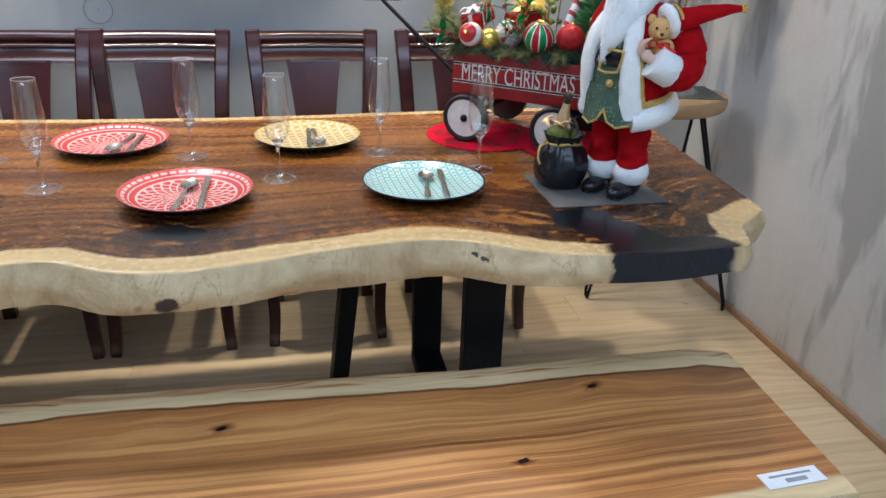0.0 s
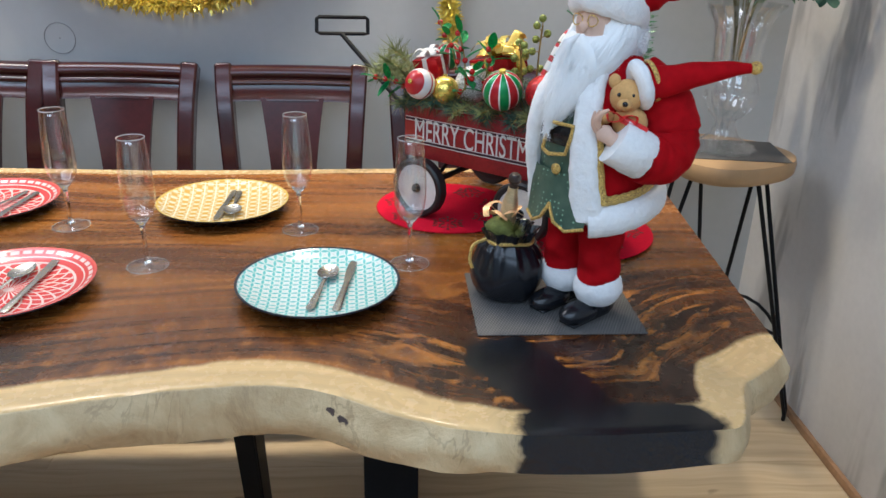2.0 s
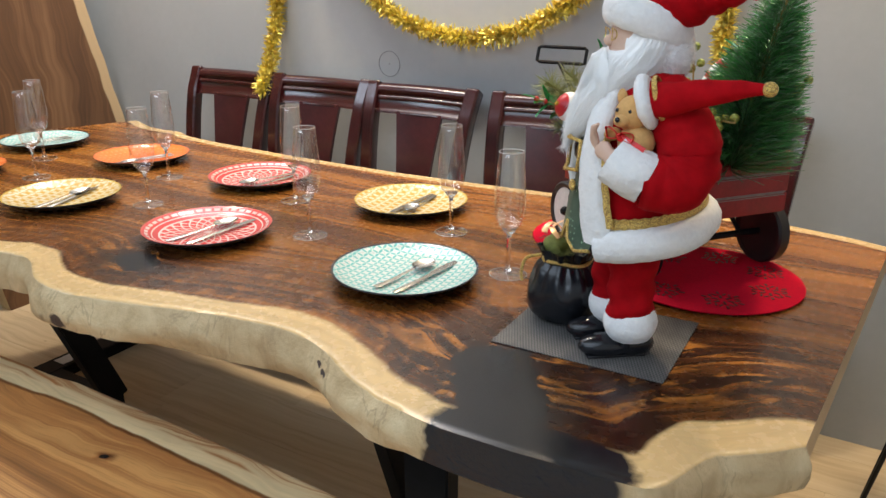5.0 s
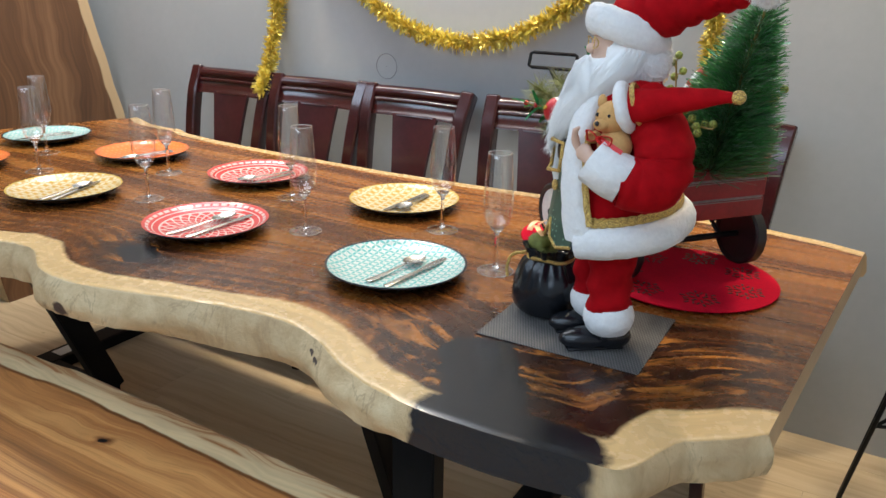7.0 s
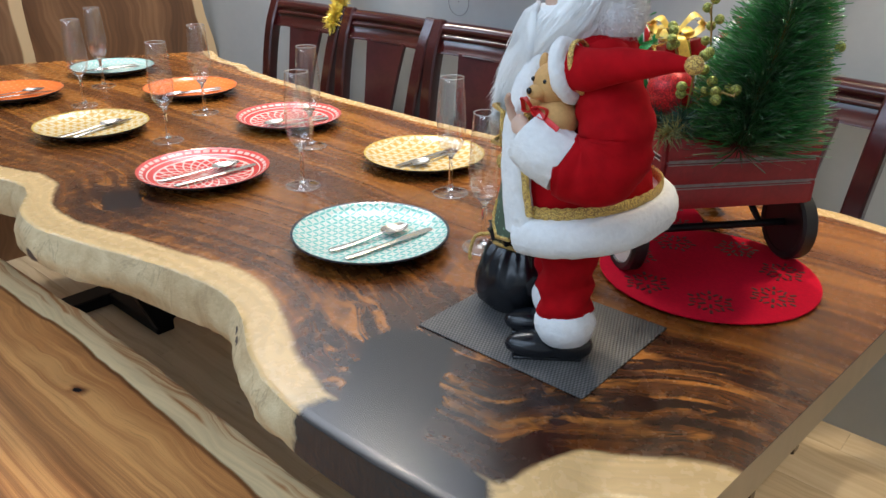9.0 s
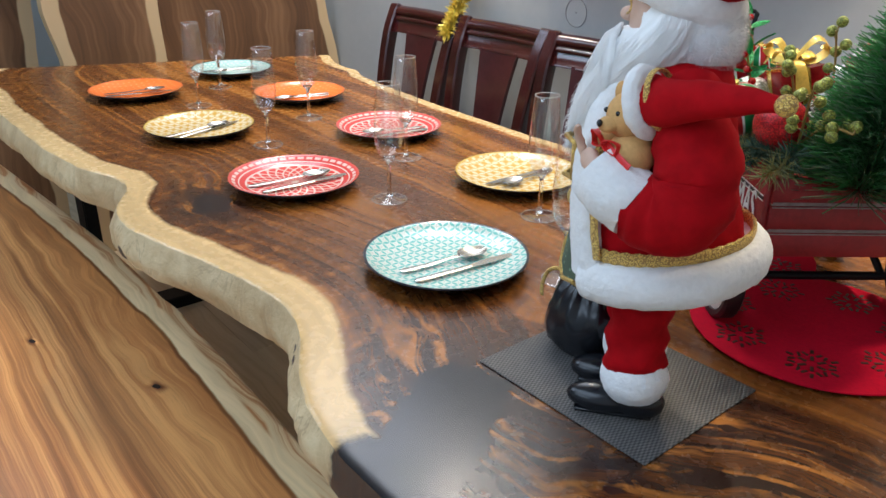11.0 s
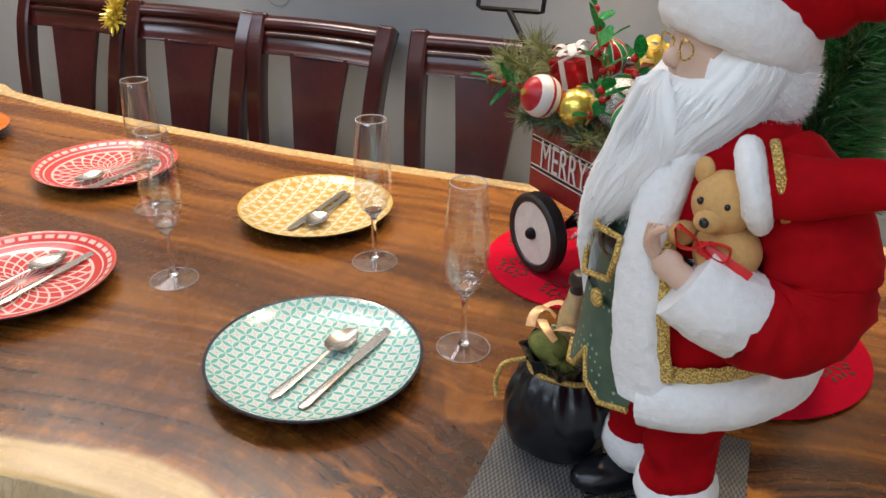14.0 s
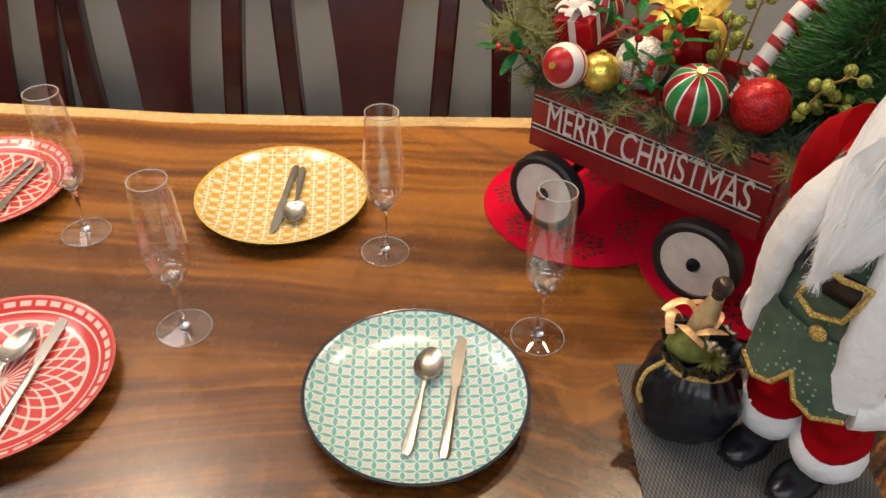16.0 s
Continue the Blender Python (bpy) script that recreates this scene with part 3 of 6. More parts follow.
leg_base(0.064, 1.487, 2.13, -0.235, 1.87)
leg_base(-1.64, 1.44, 2.2, -1.29, 1.83)
bm = bmesh.new()
box(bm, (-1.64, 1.93, 0.0428), (0.05, 0.11, 0.001))
tagged(link_mesh("sticker", bm, PAPER), "small white sticker on the black table foot", "sticker")

# ---- bench ----
bench = thing("bench", "long live-edge wooden bench with pale sapwood edge", "bench", Matrix.Translation((-0.8, 1.13, 0)))
B_FRONT = [(0.57, 1.345), (0.50, 1.372), (0.3, 1.372), (0.0, 1.362), (-0.1, 1.368), (-0.4, 1.378), (-0.75, 1.385), (-0.8, 1.378), (-1.15, 1.372), (-1.64, 1.335), (-2.14, 1.29), (-2.3, 1.27)]
B_BACK = [(0.555, 0.915), (0.3, 0.905), (-0.2, 0.895), (-0.9, 0.905), (-1.6, 0.915), (-2.3, 0.925)]
B_FRONT_INC, B_BACK_INC = B_FRONT[::-1], B_BACK[::-1]
world_part(live_slab("bench_top", B_BACK_INC, B_FRONT_INC, 0.465, lambda x: 0.055, [BENCH_WOOD, EDGE_WOOD, EDGE_WOOD], 200, 24, bench, 0.012, "brown slab with pale edge"))
for bx in (0.25, -1.95):
    bm = bmesh.new()
    for y in (0.97, 1.27):
        sweep(bm, [(bx, y, 0), (bx, y, 0.40)], (0.03, 0.02), shape=[(-1, -1), (1, -1), (1, 1), (-1, 1)])
    box(bm, (bx, 1.12, 0.02), (0.06, 0.26, 0.04))
    box(bm, (bx, 1.12, 0.398), (0.06, 0.34, 0.02))
    world_part(part("leg_frame", bm, BLACK_STEEL, bench, "black steel"))
tag = thing("price_tag", "white paper price tag lying on the bench", "price tag", pose(0.466, 0.962, 0.4665, 0, 0, 4))
bm = bmesh.new()
box(bm, (0, 0, 0), (0.112, 0.036, 0.0016))
part("paper", bm, PAPER, tag)
bm = bmesh.new()
box(bm, (0, 0.007, 0.0012), (0.080, 0.004, 0.0006))
box(bm, (0.004, -0.006, 0.0012), (0.040, 0.009, 0.0006))
part("print_bar", bm, INK, tag, "blurred grey print")


# ---- chairs ----
def dining_chair(m):
    c = thing("dining_chair", "dark red-brown lacquered wooden dining chair with panel splat", "chair", m, "chairs along the wall")
    bead = [(-1, -0.75), (-0.82, -1), (-0.35, -1.05), (-0.06, -0.8), (0.06, -0.8), (0.35, -1.05), (0.82, -1), (1, -0.75), (1, 0.75), (0.75, 1), (-0.75, 1), (-1, 0.75)]
    post = [(0, 0.165, 0), (0, 0.15, 0.25), (0, 0.15, 0.45), (0, 0.172, 0.65), (0, 0.210, 0.82), (0, 0.247, 0.905), (0, 0.262, 0.932)]
    for sx in (-1, 1):
        bm = bmesh.new()
        p = [(q.x + sx * (0.160 + 0.030 * max(0, (q.z - 0.45) / 0.48)), q.y, q.z) for q in curve_through(post, 7)]
        n = len(p)
        sweep(bm, p, [(0.021 + 0.003 * k / n, 0.020 + 0.003 * k / n) for k in range(n - 3)] + [(0.0235, 0.0215), (0.021, 0.017), (0.014, 0.010)], shape=bead, up=Vector((0, -1, 0)))
        part("back_post", bm, MAHOGANY, c)
        bm = bmesh.new()
        q = curve_through([(sx * 0.175, -0.150, 0), (sx * 0.168, -0.140, 0.12), (sx * 0.172, -0.150, 0.28), (sx * 0.178, -0.158, 0.42)], 5)
        sweep(bm, q, [(0.016 + 0.006 * i / len(q),) * 2 for i in range(len(q))], shape=[(-1, -0.8), (-0.8, -1), (0.8, -1), (1, -0.8), (1, 0.8), (0.8, 1), (-0.8, 1), (-1, 0.8)], up=Vector((0, 1, 0)))
        part("front_leg", bm, MAHOGANY, c)
    # one moulded crest rail: a top roll, a bead and a flat fascia, hollowed a little to the back
    roll = [(-0.012, 0.0), (-0.012, 0.080), (-0.006, 0.090), (0.004, 0.0945), (0.014, 0.093), (0.021, 0.086), (0.023, 0.077), (0.020, 0.067), (0.013, 0.061), (0.012, 0.058), (0.017, 0.055), (0.018, 0.049), (0.015, 0.044), (0.010, 0.042), (0.010, 0.010), (0.013, 0.008), (0.012, 0.001), (0.006, 0.0)]
    bm = bmesh.new()
    p = [(-0.176 + 0.352 * i / 16, 0.222 + 0.016 * math.sin(math.pi * i / 16), 0.836) for i in range(17)]
    sweep(bm, p, (1.0, 1.0), shape=[(u - 0.38 * v, v) for u, v in roll], up=Vector((0, 0, 1)))
    part("crest_rail", bm, MAHOGANY, c, smooth=50)
    bm = bmesh.new()
    rows = []
    for i in range(13):
        s = i / 12
        z = 0.43 + 0.415 * s
        w = 0.054 + 0.034 * s ** 1.8
        y = 0.158 + 0.072 * s ** 1.4
        rows.append([bm.verts.new((x * w, y + dy + 0.008 * (1 - x * x), z)) for dy, xs in ((-0.007, (-1, -0.5, 0, 0.5, 1)), (0.007, (1, 0.5, 0, -0.5, -1))) for x in xs])
    for a, b in zip(rows, rows[1:]):
        for j in range(10):
            bm.faces.new((a[j], a[(j + 1) % 10], b[(j + 1) % 10], b[j]))
    bm.faces.new(rows[0][::-1])
    bm.faces.new(rows[-1])
    part("splat", bm, SPLAT, c, "brown veneered panel")
    bm = bmesh.new()
    box(bm, (0, -0.005, 0.452), (0.41, 0.36, 0.035), bevel=0.012)
    part("seat", bm, SPLAT, c)
    for a, size in (((0, -0.15, 0.405), (0.33, 0.02, 0.05)), ((0, 0.14, 0.405), (0.33, 0.02, 0.05)), ((0.165, 0, 0.405), (0.02, 0.28, 0.05)), ((-0.165, 0, 0.405), (0.02, 0.28, 0.05))):
        bm = bmesh.new()
        box(bm, a, size)
        part("apron", bm, MAHOGANY, c)
    return c


CHAIRS = [(-1.545, 0.0), (-1.115, 1.0), (-0.708, -1.0), (-0.230, 0.5), (0.245, -1.5)]
chair = dining_chair(pose(CHAIRS[0][0], 2.447, 0, 0, 0, CHAIRS[0][1]))
for cx, ca in CHAIRS[1:]:
    copy_thing(chair, pose(cx, 2.447, 0, 0, 0, ca))


# ---- table setting ----
def plate_mat(kind):
    g = Mat(kind + "_plate_glaze")
    x, y, z = g.split(g.coord())
    r = g.m("SQRT", g.m("ADD", g.m("MULTIPLY", x, x), g.m("MULTIPLY", y, y)))
    ang = g.m("ARCTAN2", y, x)

    def tri(v, period):
        """Distance to the nearest line of a grid, 0 to 0.5."""
        f = g.m("FRACT", g.m("ADD", g.m("DIVIDE", v, period), 50.0))
        return g.m("SUBTRACT", 0.5, g.m("ABSOLUTE", g.m("SUBTRACT", f, 0.5)))

    def band(v, half):
        return g.m("SUBTRACT", 1.0, g.smooth(v, half * 0.8, half * 1.2))

    if kind == "teal":
        s = 0.0148
        u, v = tri(x, s), tri(y, s)
        lens = [g.smooth(g.m("SUBTRACT", g.m("MULTIPLY", g.m("SINE", g.m("MULTIPLY", q, math.pi)), 0.17), w), -0.03, 0.03) for w, q in ((u, v), (v, u))]
        petal = g.m("MAXIMUM", lens[0], lens[1])
        node = g.m("SUBTRACT", 1.0, g.smooth(g.m("ADD", u, v), 0.05, 0.11))
        diag = g.m("MULTIPLY", band(g.m("ABSOLUTE", g.m("SUBTRACT", u, v)), 0.05), g.smooth(g.m("MINIMUM", u, v), 0.20, 0.26))
        c = g.mix(g.m("MULTIPLY", diag, 0.5), (0.63, 0.71, 0.69), (0.42, 0.36, 0.33))
        c = g.mix(petal, c, (0.15, 0.46, 0.44))
        c = g.mix(g.m("MULTIPLY", node, 0.6), c, (0.50, 0.72, 0.69))
        rim = (0.012, 0.018, 0.035)
    elif kind == "red":
        n = 12.0
        k1 = g.m("ADD", g.m("MULTIPLY", ang, n / 2 / math.pi * 2), g.m("MULTIPLY", r, 34.0))
        k2 = g.m("SUBTRACT", g.m("MULTIPLY", ang, n / 2 / math.pi * 2), g.m("MULTIPLY", r, 34.0))
        net = g.m("MAXIMUM", band(tri(k1, 1.0), 0.10), band(tri(k2, 1.0), 0.10))
        inner = g.m("SUBTRACT", 1.0, g.smooth(r, 0.091, 0.093))
        star = g.m("SUBTRACT", 1.0, g.smooth(r, 0.030, 0.034))
        rays = band(tri(g.m("MULTIPLY", ang, 24.0 / 2 / math.pi), 1.0), 0.22)
        white = g.m("ADD", g.m("MULTIPLY", net, g.m("MULTIPLY", inner, g.m("SUBTRACT", 1.0, star))), g.m("MULTIPLY", rays, star))
        white = g.m("MAXIMUM", white, band(g.m("ABSOLUTE", g.m("SUBTRACT", r, 0.0945)), 0.002))
        dots = g.m("MULTIPLY", band(g.m("ABSOLUTE", g.m("SUBTRACT", r, 0.1185)), 0.0032), band(tri(g.m("MULTIPLY", ang, 40.0 / 2 / math.pi), 1.0), 0.36))
        white = g.m("MAXIMUM", white, g.m("MAXIMUM", dots, band(g.m("ABSOLUTE", g.m("SUBTRACT", r, 0.1085)), 0.0012)))
        white = g.m("MAXIMUM", white, g.m("SUBTRACT", 1.0, g.smooth(r, 0.006, 0.009)))
        c = g.mix(white, (0.60, 0.055, 0.052), (0.72, 0.56, 0.51))
        rim = (0.62, 0.10, 0.08)
    elif kind == "yellow":
        s = 0.0225
        u, v = tri(x, s), tri(g.m("ADD", y, 0.0), s)
        d = g.m("MULTIPLY", g.m("SUBTRACT", u, 0.25), g.m("SUBTRACT", v, 0.25))
        chk = g.smooth(d, -0.004, 0.004)
        cross = g.m("MAXIMUM", band(u, 0.05), band(v, 0.05))
        c = g.mix(chk, (0.64, 0.54, 0.31), (0.57, 0.34, 0.066))
        c = g.mix(g.m("MULTIPLY", cross, 0.7), c, (0.88, 0.84, 0.70))
        rim = (0.60, 0.42, 0.10)
    else:
        s = 0.016
        u, v = tri(x, s), tri(y, s)
        c = g.mix(band(g.m("ADD", u, v), 0.25), (0.85, 0.19, 0.035), (0.88, 0.28, 0.09))
        rim = (0.62, 0.15, 0.04)
    c = g.mix(g.smooth(r, 0.1238, 0.1252), c, rim)
    return g.done(c, 0.17, None, Coat_Weight=0.15, Coat_Roughness=0.08)


UNDER = simple("plate_underside", (0.025, 0.03, 0.04), 0.2)


def plate(kind, label, x, y, turn):
    p = thing("dinner_plate", label, "plate", pose(x, y, TABLE_TOP, 0, 0, turn), "plates on the table")
    bm = bmesh.new()
    turned(bm, [(0, 0.0075), (0.06, 0.0075), (0.085, 0.009), (0.105, 0.0135), (0.120, 0.0205), (0.1265, 0.0245), (0.1285, 0.0245)], 64)
    part("dish", bm, PLATE[kind], p)
    bm = bmesh.new()
    turned(bm, [(0.1285, 0.0243), (0.1287, 0.0225), (0.120, 0.0165), (0.105, 0.0095), (0.085, 0.005), (0.072, 0.0035), (0.070, 0.0002), (0.066, 0.0002), (0.064, 0.003), (0, 0.0035)], 64)
    part("underside", bm, UNDER, p, "dark glazed underside")
    return p


PLATE = {k: plate_mat(k) for k in ("teal", "red", "yellow", "orange")}
TEAL, RED = "round plate with a teal and white lattice pattern", "round red plate with a white lace pattern"
YEL, ORA = "round plate with a yellow and white checkered pattern", "round plain orange plate with a dark underside"
SETTINGS = [
    ("teal", TEAL, -0.052, 1.591, 4, (-0.058, 1.507, -0.036, 1.660), (-0.018, 1.505, 0.001, 1.695)),
    ("red", RED, -0.527, 1.585, 10, (-0.545, 1.492, -0.522, 1.664), (-0.497, 1.500, -0.492, 1.710)),
    ("yellow", YEL, -1.003, 1.587, 20, (-0.975, 1.490, -1.004, 1.660), (-0.950, 1.510, -1.012, 1.690)),
    ("orange", ORA, -1.483, 1.596, 0, (-1.500, 1.510, -1.470, 1.675), (-1.470, 1.505, -1.440, 1.690)),
    ("yellow", YEL, -0.278, 1.962, 8, (-0.263, 2.045, -0.250, 1.895), (-0.274, 2.050, -0.277, 1.872)),
    ("red", RED, -0.733, 1.958, 30, (-0.695, 2.035, -0.725, 1.875), (-0.672, 2.030, -0.690, 1.855)),
    ("orange", ORA, -1.184, 1.961, 0, (-1.130, 2.025, -1.160, 1.870), (-1.150, 2.035, -1.185, 1.860)),
    ("teal", TEAL, -1.618, 1.951, 4, (-1.600, 2.030, -1.610, 1.880), (-1.630, 2.035, -1.645, 1.855)),
]


def spoon(a, b):
    ax, ay, bx, by = *a, *b
    length, turn = math.hypot(bx - ax, by - ay), math.atan2(by - ay, bx - ax)
    s = thing("spoon", "stainless steel spoon lying on a plate", "spoon", pose(ax, ay, TABLE_TOP + 0.0105, 0, 0, math.degrees(turn)), "cutlery on the plates")
    bm = bmesh.new()
    neck = length * 0.66
    pts = [(0, 0, 0.003), (length * 0.06, 0, 0.0025), (length * 0.3, 0, 0.0025), (neck * 0.85, 0, 0.005), (neck + 0.006, 0, 0.006)]
    sweep(bm, pts, [(0.0035, 0.0008), (0.0068, 0.0011), (0.0052, 0.0012), (0.0030, 0.0013), (0.0036, 0.001)], 10)
    part("handle", bm, STEEL, s)
    bm = bmesh.new()
    rows = []
    for i in range(7):
        t = i / 6
        rows.append([bm.verts.new((neck + (length - neck) / 2 + (length - neck) / 2 * t * math.cos(q), 0.0175 * t * math.sin(q) * (1 - 0.12 * math.cos(q)), 0.0012 + 0.0065 * t * t)) for q in np.linspace(0, 2 * math.pi, 25)[:-1]])
    for p, q in zip(rows, rows[1:]):
        for j in range(24):
            k = (j + 1) % 24
            bm.faces.new((p[j], p[k], q[k], q[j]))
    bmesh.ops.remove_doubles(bm, verts=rows[0], dist=1e-5)
    bmesh.ops.solidify(bm, geom=bm.faces[:], thickness=0.0009)
    part("bowl", bm, STEEL, s)
    return s


def knife(a, b):
    ax, ay, bx, by = *a, *b
    length, turn = math.hypot(bx - ax, by - ay), math.atan2(by - ay, bx - ax)
    s = thing("table_knife", "stainless steel table knife lying on a plate", "knife", pose(ax, ay, TABLE_TOP + 0.0125, 0, 0, math.degrees(turn)), "cutlery on the plates")
    bm = bmesh.new()
    h = length * 0.52
    sweep(bm, [(0, 0, 0), (0.006, 0, 0), (h * 0.5, 0, 0.0003), (h, 0, 0.0005)], [(0.004, 0.0015), (0.0066, 0.0022), (0.0055, 0.0022), (0.0048, 0.0018)], 10)
    part("handle", bm, STEEL, s)
    bm = bmesh.new()
    up = [(h - 0.001, 0.0035), (h + 0.006, 0.0058), (h + 0.03, 0.0078), (length - 0.03, 0.0085), (length - 0.012, 0.0060), (length, -0.001)]
    dn = [(length - 0.012, -0.0045), (length - 0.05, -0.0060), (h + 0.006, -0.0052), (h - 0.001, -0.0035)]
    top = [bm.verts.new((px, py, 0.0011)) for px, py in up + dn]
    bot = [bm.verts.new((px, py, -0.0004)) for px, py in up + dn]
    n = len(top)
    bm.faces.new(top)
    bm.faces.new(bot[::-1])
    for i in range(n):
        bm.faces.new((top[i], bot[i], bot[(i + 1) % n], top[(i + 1) % n]))
    part("blade", bm, STEEL, s, "polished blade", smooth=25)
    return s


for kind, label, px, py, turn, sp, kn in SETTINGS:
    plate(kind, label, px, py, turn)
    spoon(sp[:2], sp[2:])
    knife(kn[:2], kn[2:])


def flute(m):
    f = thing("champagne_flute", "empty clear glass champagne flute standing on the table", "glass", m, "flutes on the table")
    bm = bmesh.new()
    turned(bm, [(0, 0.0004), (0.0330, 0.0004), (0.0335, 0.0014), (0.0300, 0.0024), (0.0150, 0.0038), (0.0075, 0.0065), (0.0045, 0.0120), (0, 0.0125)], 40)
    part("foot", bm, GLASS, f)
    bm = bmesh.new()
    turned(bm, [(0, 0.0045), (0.0075, 0.0065), (0.0046, 0.012), (0.0038, 0.020), (0.0036, 0.045), (0.0038, 0.068), (0.0055, 0.0765), (0.0115, 0.0828), (0.0125, 0.0860), (0.006, 0.0845), (0, 0.0840)], 20)
    part("stem", bm, SOLID_GLASS, f)
    bm = bmesh.new()
    outer = [(0.0125, 0.0835), (0.0195, 0.092), (0.0245, 0.105), (0.0268, 0.122), (0.0272, 0.140), (0.0256, 0.170), (0.0234, 0.200), (0.0215, 0.2220)]
    turned(bm, outer + [(0.0210, 0.2226)] + [(r - 0.0011, h) for r, h in outer[::-1][:-1]] + [(0.0115, 0.0875), (0, 0.0862)], 40)
    part("bowl", bm, GLASS, f)
    # thin whitish rings on lip and foot give the edges their painted highlight
    bm = bmesh.new()
    sweep(bm, [(0.0212 * math.cos(a), 0.0212 * math.sin(a), 0.2224) for a in np.linspace(0, 2 * math.pi, 41)[:-1]], 0.0007, 6, closed=True)
    part("rim", bm, RIM_GLINT, f, "whitish ring in place of the rim's highlight")
    bm = bmesh.new()
    sweep(bm, [(0.0334 * math.cos(a), 0.0334 * math.sin(a), 0.0012) for a in np.linspace(0, 2 * math.pi, 49)[:-1]], 0.0006, 6, closed=True)
    part("foot_rim", bm, RIM_GLINT, f, "whitish ring in place of the rim's highlight")
    return f


FLUTES = [(0.093, 1.703), (-0.113, 1.858), (-0.348, 1.690), (-0.544, 1.872), (-0.813, 1.672), (-0.973, 1.871), (-1.268, 1.692), (-1.453, 1.837)]
first = flute(pose(FLUTES[0][0], FLUTES[0][1], TABLE_TOP))
for i, (fx, fy) in enumerate(FLUTES[1:]):
    copy_thing(first, pose(fx, fy, TABLE_TOP, 0, 0, 37 * i))


# ---- woven placemat under the figure ----
def weave_mat(name, a, b, s):
    g = Mat(name)
    x, y, z = g.split(g.coord())
    fx, fy = g.m("SINE", g.m("MULTIPLY", x, s)), g.m("SINE", g.m("MULTIPLY", y, s * 0.45))
    w = g.m("MULTIPLY", fx, fy)
    f = g.m("ADD", g.m("MULTIPLY", w, 0.5), 0.5)
    c = g.mix(f, a, b)
    c = g.mix(g.m("MULTIPLY", g.noise(g.coord(), 60, 3), 0.5), c, tuple(q * 0.6 for q in a))
    g.bump(f, 0.7, 0.0012)
    return g.done(c, 0.55)


WOVEN = weave_mat("woven_vinyl", (0.022, 0.023, 0.025), (0.21, 0.20, 0.19), 1400.0)
bm = bmesh.new()
box(bm, (0, 0, 0.001), (0.250, 0.212, 0.002), bevel=0.0008)
ob = link_mesh("placemat", bm, WOVEN)
ob.matrix_world = pose(0.312, 1.558, TABLE_TOP + 0.0003, 0, 0, 1.0)
tagged(ob, "dark grey woven vinyl placemat on the table", "placemat")


# ---- red felt table mats with cut-out snowflakes ----
FELT = simple("red_felt", (0.56, 0.004, 0.026), 0.92, 0, 0.15, 200, 0.3, Specular_IOR_Level=0.1)
HOLE = simple("table_wood_in_cut_outs", (0.07, 0.024, 0.010), 0.5)


def felt_mat(x, y, r, h, turn):
    t = thing("felt_mat", "round red felt mat with cut-out snowflakes", "table mat", pose(x, y, h, 0, 0, turn), "felt mats")
    bm = bmesh.new()
    turned(bm, [(0, 0), (r, 0), (r + 0.0008, 0.0012), (r, 0.0024), (0, 0.0024)], 72)
    part("disc", bm, FELT, t)
    for i in range(7):
        a = 2 * math.pi * i / 7
        cx, cy = r * 0.70 * math.cos(a), r * 0.66 * math.sin(a)
        bm = bmesh.new()
        for k in range(6):
            b = a + math.pi * k / 3
            for d, s in ((0.013, 0.011), (0.030, 0.009)):
                box(bm, (cx + d * math.cos(b), cy + d * math.sin(b), 0.0024), (s, 0.0042, 0.0012), turn=Matrix.Rotation(b, 3, "Z"))
            for q in (-0.5, 0.5):
                box(bm, (cx + 0.024 * math.cos(b + q * 0.7), cy + 0.024 * math.sin(b + q * 0.7), 0.0024), (0.009, 0.0036, 0.0012), turn=Matrix.Rotation(b + q * 1.6, 3, "Z"))
        tagged(part("cut_out_snowflake", bm, HOLE, t, "wood seen through the cut-out", smooth=0), kind="stuff")
    return t


felt_mat(0.175, 1.988, 0.147, TABLE_TOP + 0.0004, 10)
felt_mat(0.402, 1.862, 0.160, TABLE_TOP + 0.0032, 40)


# ---- fabrics and finishes of the decorations ----
def cloth(name, colour, sheen, rough=0.85, scale=70, bump=0.25, vary=0.28, soft=0.0):
    g = Mat(name)
    v = g.coord()
    n = g.noise(v, scale, 4)
    c = g.ramp(g.m("ADD", g.m("MULTIPLY", n, 0.6), g.m("MULTIPLY", g.noise(v, 14, 3), 0.4)), [(0.3, tuple(q * (1 - vary) for q in colour)), (0.7, tuple(min(1, q * (1 + vary * 0.5)) for q in colour))])
    g.bump(n, bump, 0.002)
    return g.done(c, rough, None, Sheen_Weight=sheen, Sheen_Roughness=0.4, Specular_IOR_Level=0.12, Subsurface_Weight=soft, Subsurface_Scale=0.006)


